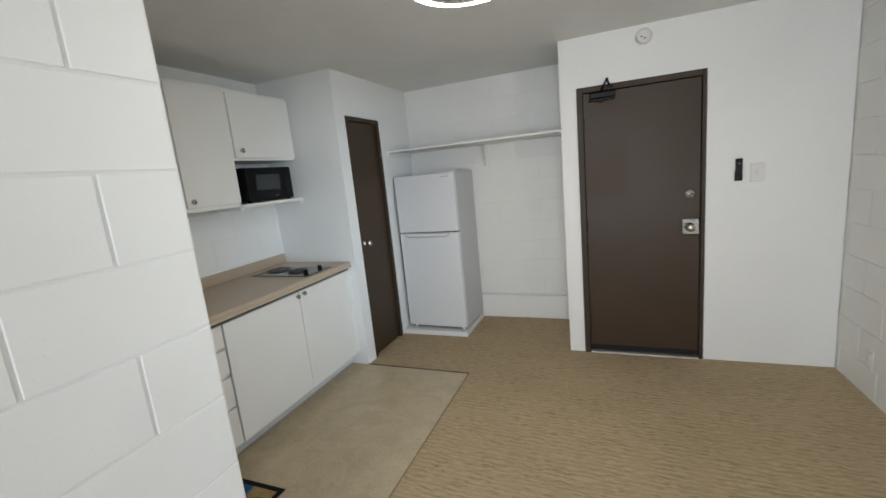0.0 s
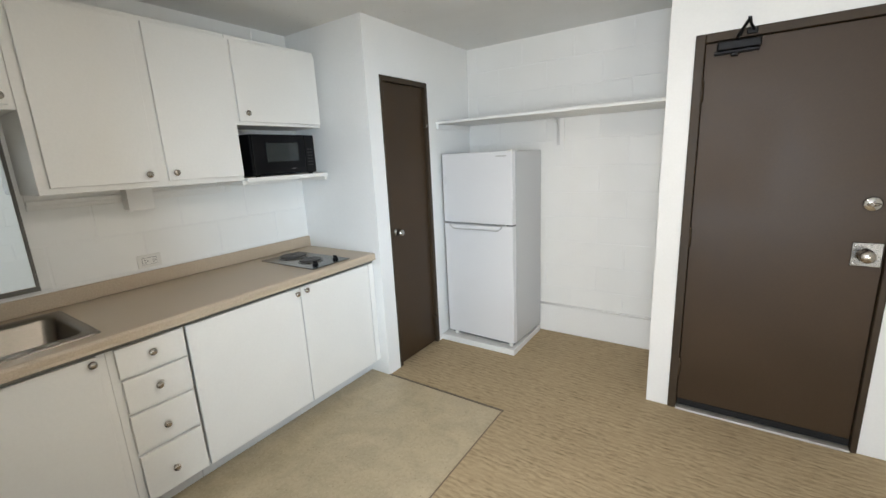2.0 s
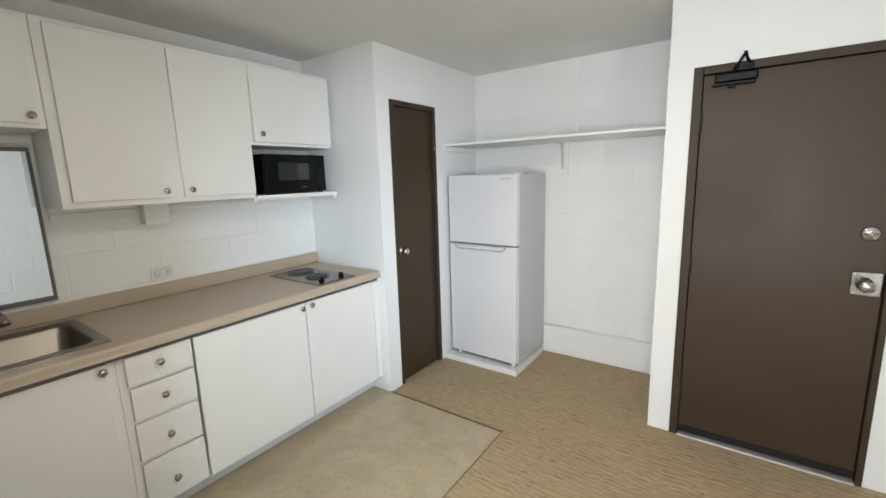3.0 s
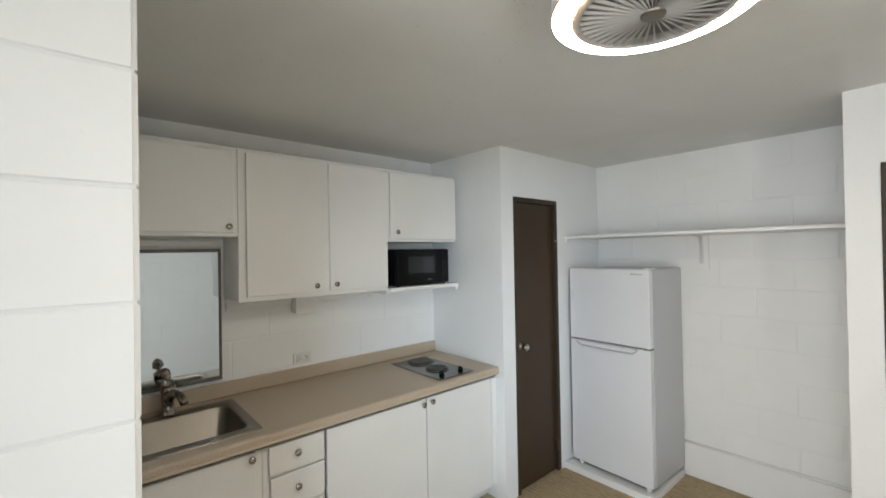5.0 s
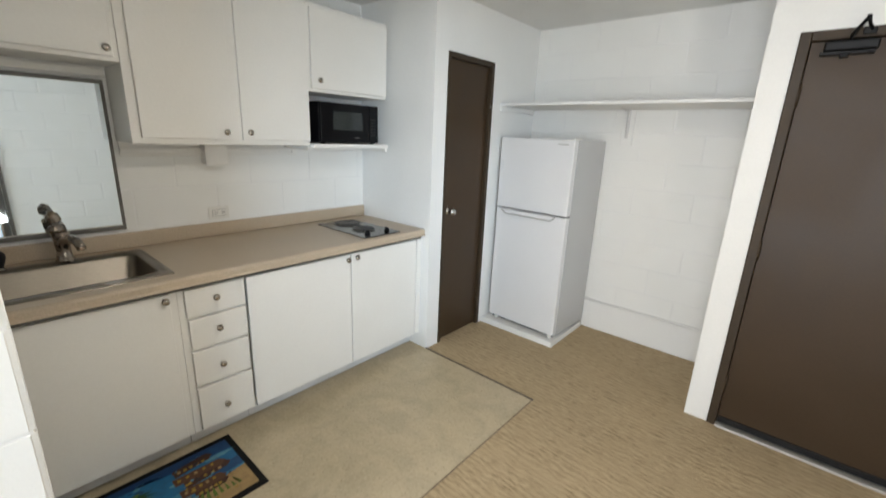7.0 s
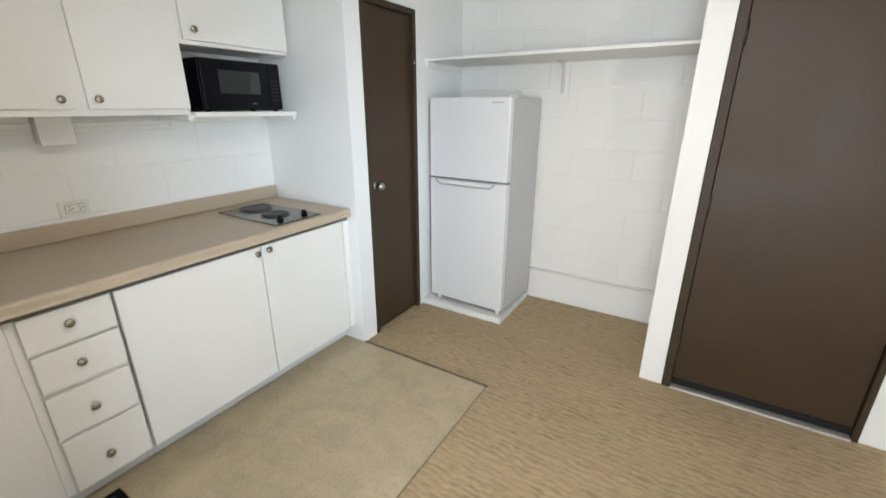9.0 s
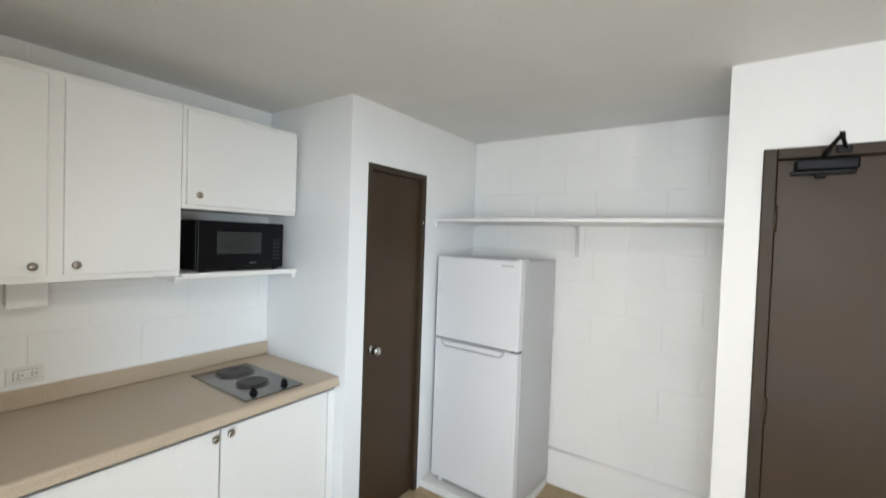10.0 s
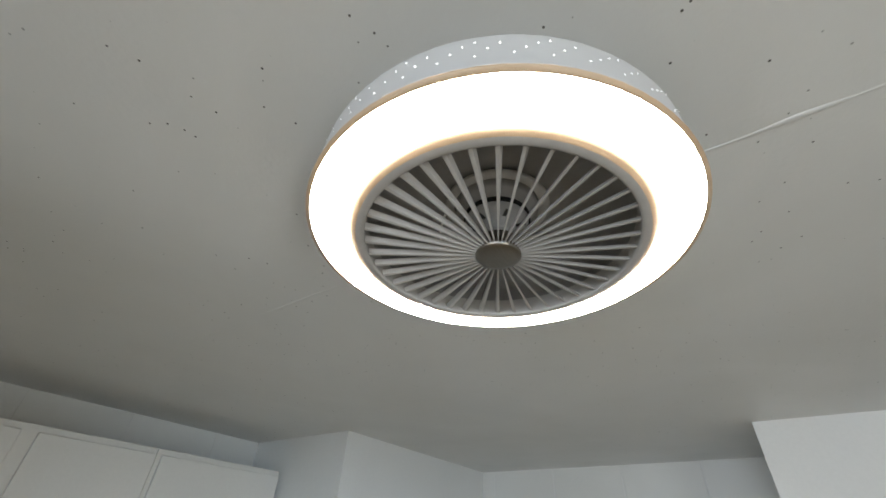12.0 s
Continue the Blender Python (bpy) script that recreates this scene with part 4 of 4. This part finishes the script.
INK_SKY, INK_PALE, INK_SAND = print_ink("sky", (0.010, 0.15, 0.33)), print_ink("cloud", (0.10, 0.28, 0.38)), print_ink("sand", (0.42, 0.28, 0.12))
INK_RED, INK_DARK, INK_GREEN = print_ink("red", (0.24, 0.012, 0.018)), print_ink("dark", (0.03, 0.025, 0.03)), print_ink("green", (0.012, 0.065, 0.02))
INK_LEAF, INK_BOARD, INK_YELLOW, INK_SEA = print_ink("leaf", (0.11, 0.19, 0.025)), print_ink("board", (0.11, 0.045, 0.02)), print_ink("yellow", (0.38, 0.24, 0.03)), print_ink("sea", (0.008, 0.07, 0.19))
INK_PLANK, INK_DEEP, INK_HAZE = print_ink("plank", (0.060, 0.022, 0.012)), print_ink("deep sky", (0.006, 0.055, 0.17)), print_ink("haze", (0.05, 0.24, 0.40))
rnd = random.Random(7)
inked("sky_print", [(0, 0.28), (1, 0.28), (1, 1), (0, 1)], INK_SKY, 0)
inked("sky_print", [(0, 0.86), (0.4, 0.90), (0.7, 0.84), (1, 0.80), (1, 1), (0, 1)], INK_DEEP, 1)
inked("sky_print", [(0.3, 0.27), (1, 0.40), (1, 0.52), (0.8, 0.50), (0.55, 0.46), (0.3, 0.40)], INK_HAZE, 0.5)
inked("sand_print", [(0, 0), (1, 0), (1, 0.40), (0.86, 0.36), (0.7, 0.30), (0.5, 0.28), (0.2, 0.26), (0, 0.28)], INK_SAND, 1)
inked("sea_print", [(0.80, 0.40), (1, 0.43), (1, 0.60), (0.84, 0.56)], INK_SEA, 1)
for k in range(9):
    u, v, s = rnd.uniform(0.1, 0.95), rnd.uniform(0.62, 0.95), rnd.uniform(0.03, 0.08)
    inked("cloud_print", [(u + s * math.cos(a) * rnd.uniform(0.8, 1.3), v + 0.45 * s * math.sin(a) * rnd.uniform(0.7, 1.2)) for a in [k2 * math.pi / 5 for k2 in range(10)]], INK_PALE, 1)
for u, v, s in ((0.16, 0.52, 0.16), (0.42, 0.66, 0.14), (0.04, 0.42, 0.12)):
    inked("trunk_print", [(u - 0.008, 0.26), (u + 0.008, 0.26), (u + 0.012, v), (u - 0.002, v)], INK_DARK, 2)
    for k in range(9):
        a = radians(-25 + 230 * k / 8)
        tip = (u + s * math.cos(a), v + 0.9 * s * math.sin(a) * (1.2 if math.sin(a) > 0 else 0.8))
        mid = ((u + tip[0]) / 2, (v + tip[1]) / 2 + 0.05)
        inked("frond_print", [(u, v), (mid[0] - 0.012, mid[1] + 0.02), tip, (mid[0] + 0.012, mid[1] - 0.035)], INK_GREEN if k % 3 else INK_LEAF, 3 + k % 2)
inked("car_print", [(0.12, 0.12), (0.50, 0.14), (0.55, 0.22), (0.53, 0.33), (0.40, 0.36), (0.30, 0.40), (0.20, 0.36), (0.12, 0.30)], INK_RED, 5)
inked("car_print", [(0.10, 0.08), (0.34, 0.09), (0.33, 0.24), (0.24, 0.28), (0.12, 0.24)], INK_DARK, 6)
inked("car_print", [(0.24, 0.34), (0.34, 0.36), (0.31, 0.44), (0.24, 0.42)], INK_PALE, 6)
for u in (0.22, 0.43):
    inked("wheel_print", [(u + 0.035 * math.cos(k * math.pi / 6), 0.12 + 0.07 * math.sin(k * math.pi / 6)) for k in range(12)], INK_DARK, 7)
    inked("wheel_print", [(u + 0.016 * math.cos(k * math.pi / 6), 0.12 + 0.032 * math.sin(k * math.pi / 6)) for k in range(12)], INK_PALE, 8)
for k, (u, v, w, sl) in enumerate(((0.66, 0.80, 0.20, 0.05), (0.64, 0.66, 0.26, -0.02), (0.68, 0.54, 0.24, 0.04), (0.64, 0.42, 0.22, -0.02), (0.70, 0.30, 0.16, 0.03))):
    inked("sign_print", [(u, v - 0.066), (u + w, v - 0.062 + sl), (u + w + 0.03, v + sl), (u + w, v + 0.066 + sl), (u, v + 0.062)], INK_BOARD if k % 2 else INK_PLANK, 4 + k % 2)
    for q in range(5):
        s = u + 0.02 + q * (w - 0.03) / 5
        inked("sign_print", [(s, v - 0.020), (s + 0.018, v - 0.018), (s + 0.018, v + 0.022), (s, v + 0.020)], INK_YELLOW if (q + k) % 3 else INK_SAND, 6)
for k in range(7):
    u = 0.70 + 0.035 * k
    inked("plant_print", [(u, 0.14), (u + 0.02, 0.14), (u + 0.035 - 0.008 * k, 0.30), (u + 0.005, 0.22)], INK_LEAF, 7)


def blotch(name, u, v, s, ink, layer, n=7):
    inked(name, [(u + s * rnd.uniform(0.5, 1.2) * math.cos(2 * math.pi * k / n), v + 1.7 * s * rnd.uniform(0.4, 1.0) * math.sin(2 * math.pi * k / n)) for k in range(n)], ink, layer)


for k in range(14):
    blotch("sand_print", rnd.uniform(0.05, 0.97), rnd.uniform(0.02, 0.26), rnd.uniform(0.008, 0.02), rnd.choice((INK_DARK, INK_BOARD, INK_YELLOW)), 9)
for k in range(16):
    blotch("sign_print", rnd.uniform(0.64, 0.92), rnd.uniform(0.26, 0.86), rnd.uniform(0.008, 0.020), rnd.choice((INK_DARK, INK_BOARD, INK_YELLOW, INK_PALE)), 8)
for k in range(16):
    blotch("leaf_print", rnd.uniform(0.0, 0.45), rnd.uniform(0.36, 0.72), rnd.uniform(0.008, 0.022), rnd.choice((INK_GREEN, INK_GREEN, INK_LEAF, INK_DARK)), 6)
for k in range(10):
    blotch("car_print", rnd.uniform(0.14, 0.52), rnd.uniform(0.10, 0.36), rnd.uniform(0.006, 0.018), rnd.choice((INK_DARK, INK_DARK, INK_RED, INK_PALE)), 9)
for k in range(10):
    blotch("cloud_print", rnd.uniform(0.1, 0.97), rnd.uniform(0.55, 0.97), rnd.uniform(0.012, 0.04), rnd.choice((INK_PALE, INK_SEA)), 2)
under(mat_ob, made)

# ---- wall blocks, each one set proud of its joints ----
TALL, LONG, GAP = 0.203, 0.406, 0.007


def block_mesh(length, height, depth=0.02):
    """Lies in the x-z plane from its middle, front towards -y, with a worn chamfer."""
    c, bm = 0.0016 if depth > 0.025 else 0.0025, bmesh.new()
    a, h = length / 2, height / 2
    back = [bm.verts.new((x, depth, z)) for x, z in ((-a, -h), (a, -h), (a, h), (-a, h))]
    side = [bm.verts.new((x, c, z)) for x, z in ((-a, -h), (a, -h), (a, h), (-a, h))]
    face = [bm.verts.new((x, 0, z)) for x, z in ((-a + c, -h + c), (a - c, -h + c), (a - c, h - c), (-a + c, h - c))]
    for p, q in ((back, side), (side, face)):
        for k in range(4):
            bm.faces.new((p[k], p[(k + 1) % 4], q[(k + 1) % 4], q[k]))
    bm.faces.new(face)
    return finish("block", bm, M_BLOCK)


BLOCKS = {}


def lay(wall, start, stop, floor_z, tall, phase, at, z0=0.0, z1=CEIL, depth=0.02, upright=GAP, level=GAP):
    """Running bond from start to stop along the wall. phase: a joint's place in even courses; upright: the width of upright joints."""
    k0 = int(math.floor((z0 - floor_z) / tall))
    k = k0
    while floor_z + k * tall < z1 - 0.01:
        lo, hi = max(z0, floor_z + k * tall), min(z1, floor_z + (k + 1) * tall)
        k += 1
        if hi - lo < 0.03:
            continue
        off = phase + (LONG / 2 if (k - 1) % 2 else 0)
        s = off + math.floor((start - off) / LONG) * LONG
        while s < stop - 0.01:
            p, q = max(start, s), min(stop, s + LONG)
            s += LONG
            if q - p < 0.03:
                continue
            key = (round(q - p - upright, 3), round(hi - lo - level, 3), depth)
            if key not in BLOCKS:
                BLOCKS[key] = block_mesh(*key)
            o = new("block", BLOCKS[key])
            o.parent = wall
            o.matrix_basis = at((p + q) / 2, (lo + hi) / 2) @ pose(rnd.uniform(-0.0004, 0.0004), rnd.uniform(0, 0.0012), 0, rnd.uniform(-0.1, 0.1), 0, rnd.uniform(-0.1, 0.1))


walls = {o.name: o for o in scene.objects if o.name.startswith("wall_")}
# partition: its visible face looks towards +x, its open end towards +y
lay(walls["wall_partition"], 0.0, PEND - 0.004, -0.028, TALL, 0.636 - LONG / 2, lambda s, z: pose(PX, s, z, 0, 0, 90), depth=0.03, upright=0.0095)
lay(walls["wall_partition"], -1.086, PX - 0.004, -0.028, TALL, -1.086, lambda s, z: pose(s, PEND, z, 0, 0, 180), depth=0.03)
# kitchen wall between counter and cabinets, and above them
lay(walls["wall_kitchen"], 1.32, BUMP_Y - 0.002, -0.022, TALL, 1.577, lambda s, z: pose(KX, s, z, 0, 0, 90), 0.96, 1.78)
lay(walls["wall_kitchen"], END, BUMP_Y - 0.002, -0.022, TALL, 1.577, lambda s, z: pose(KX, s, z, 0, 0, 90), 1.69, CEIL)
# alcove wall
lay(walls["wall_alcove"], BUMP_X, PIER, 0.020, 0.197, -0.700, lambda s, z: pose(s, BY, z), 0.244, CEIL)
# east wall, seen in the mirror
lay(walls["wall_east"], 1.096, EY, -0.02, TALL, 0.1, lambda s, z: pose(RX, s, z, 0, 0, -90), upright=0.013, level=0.002)
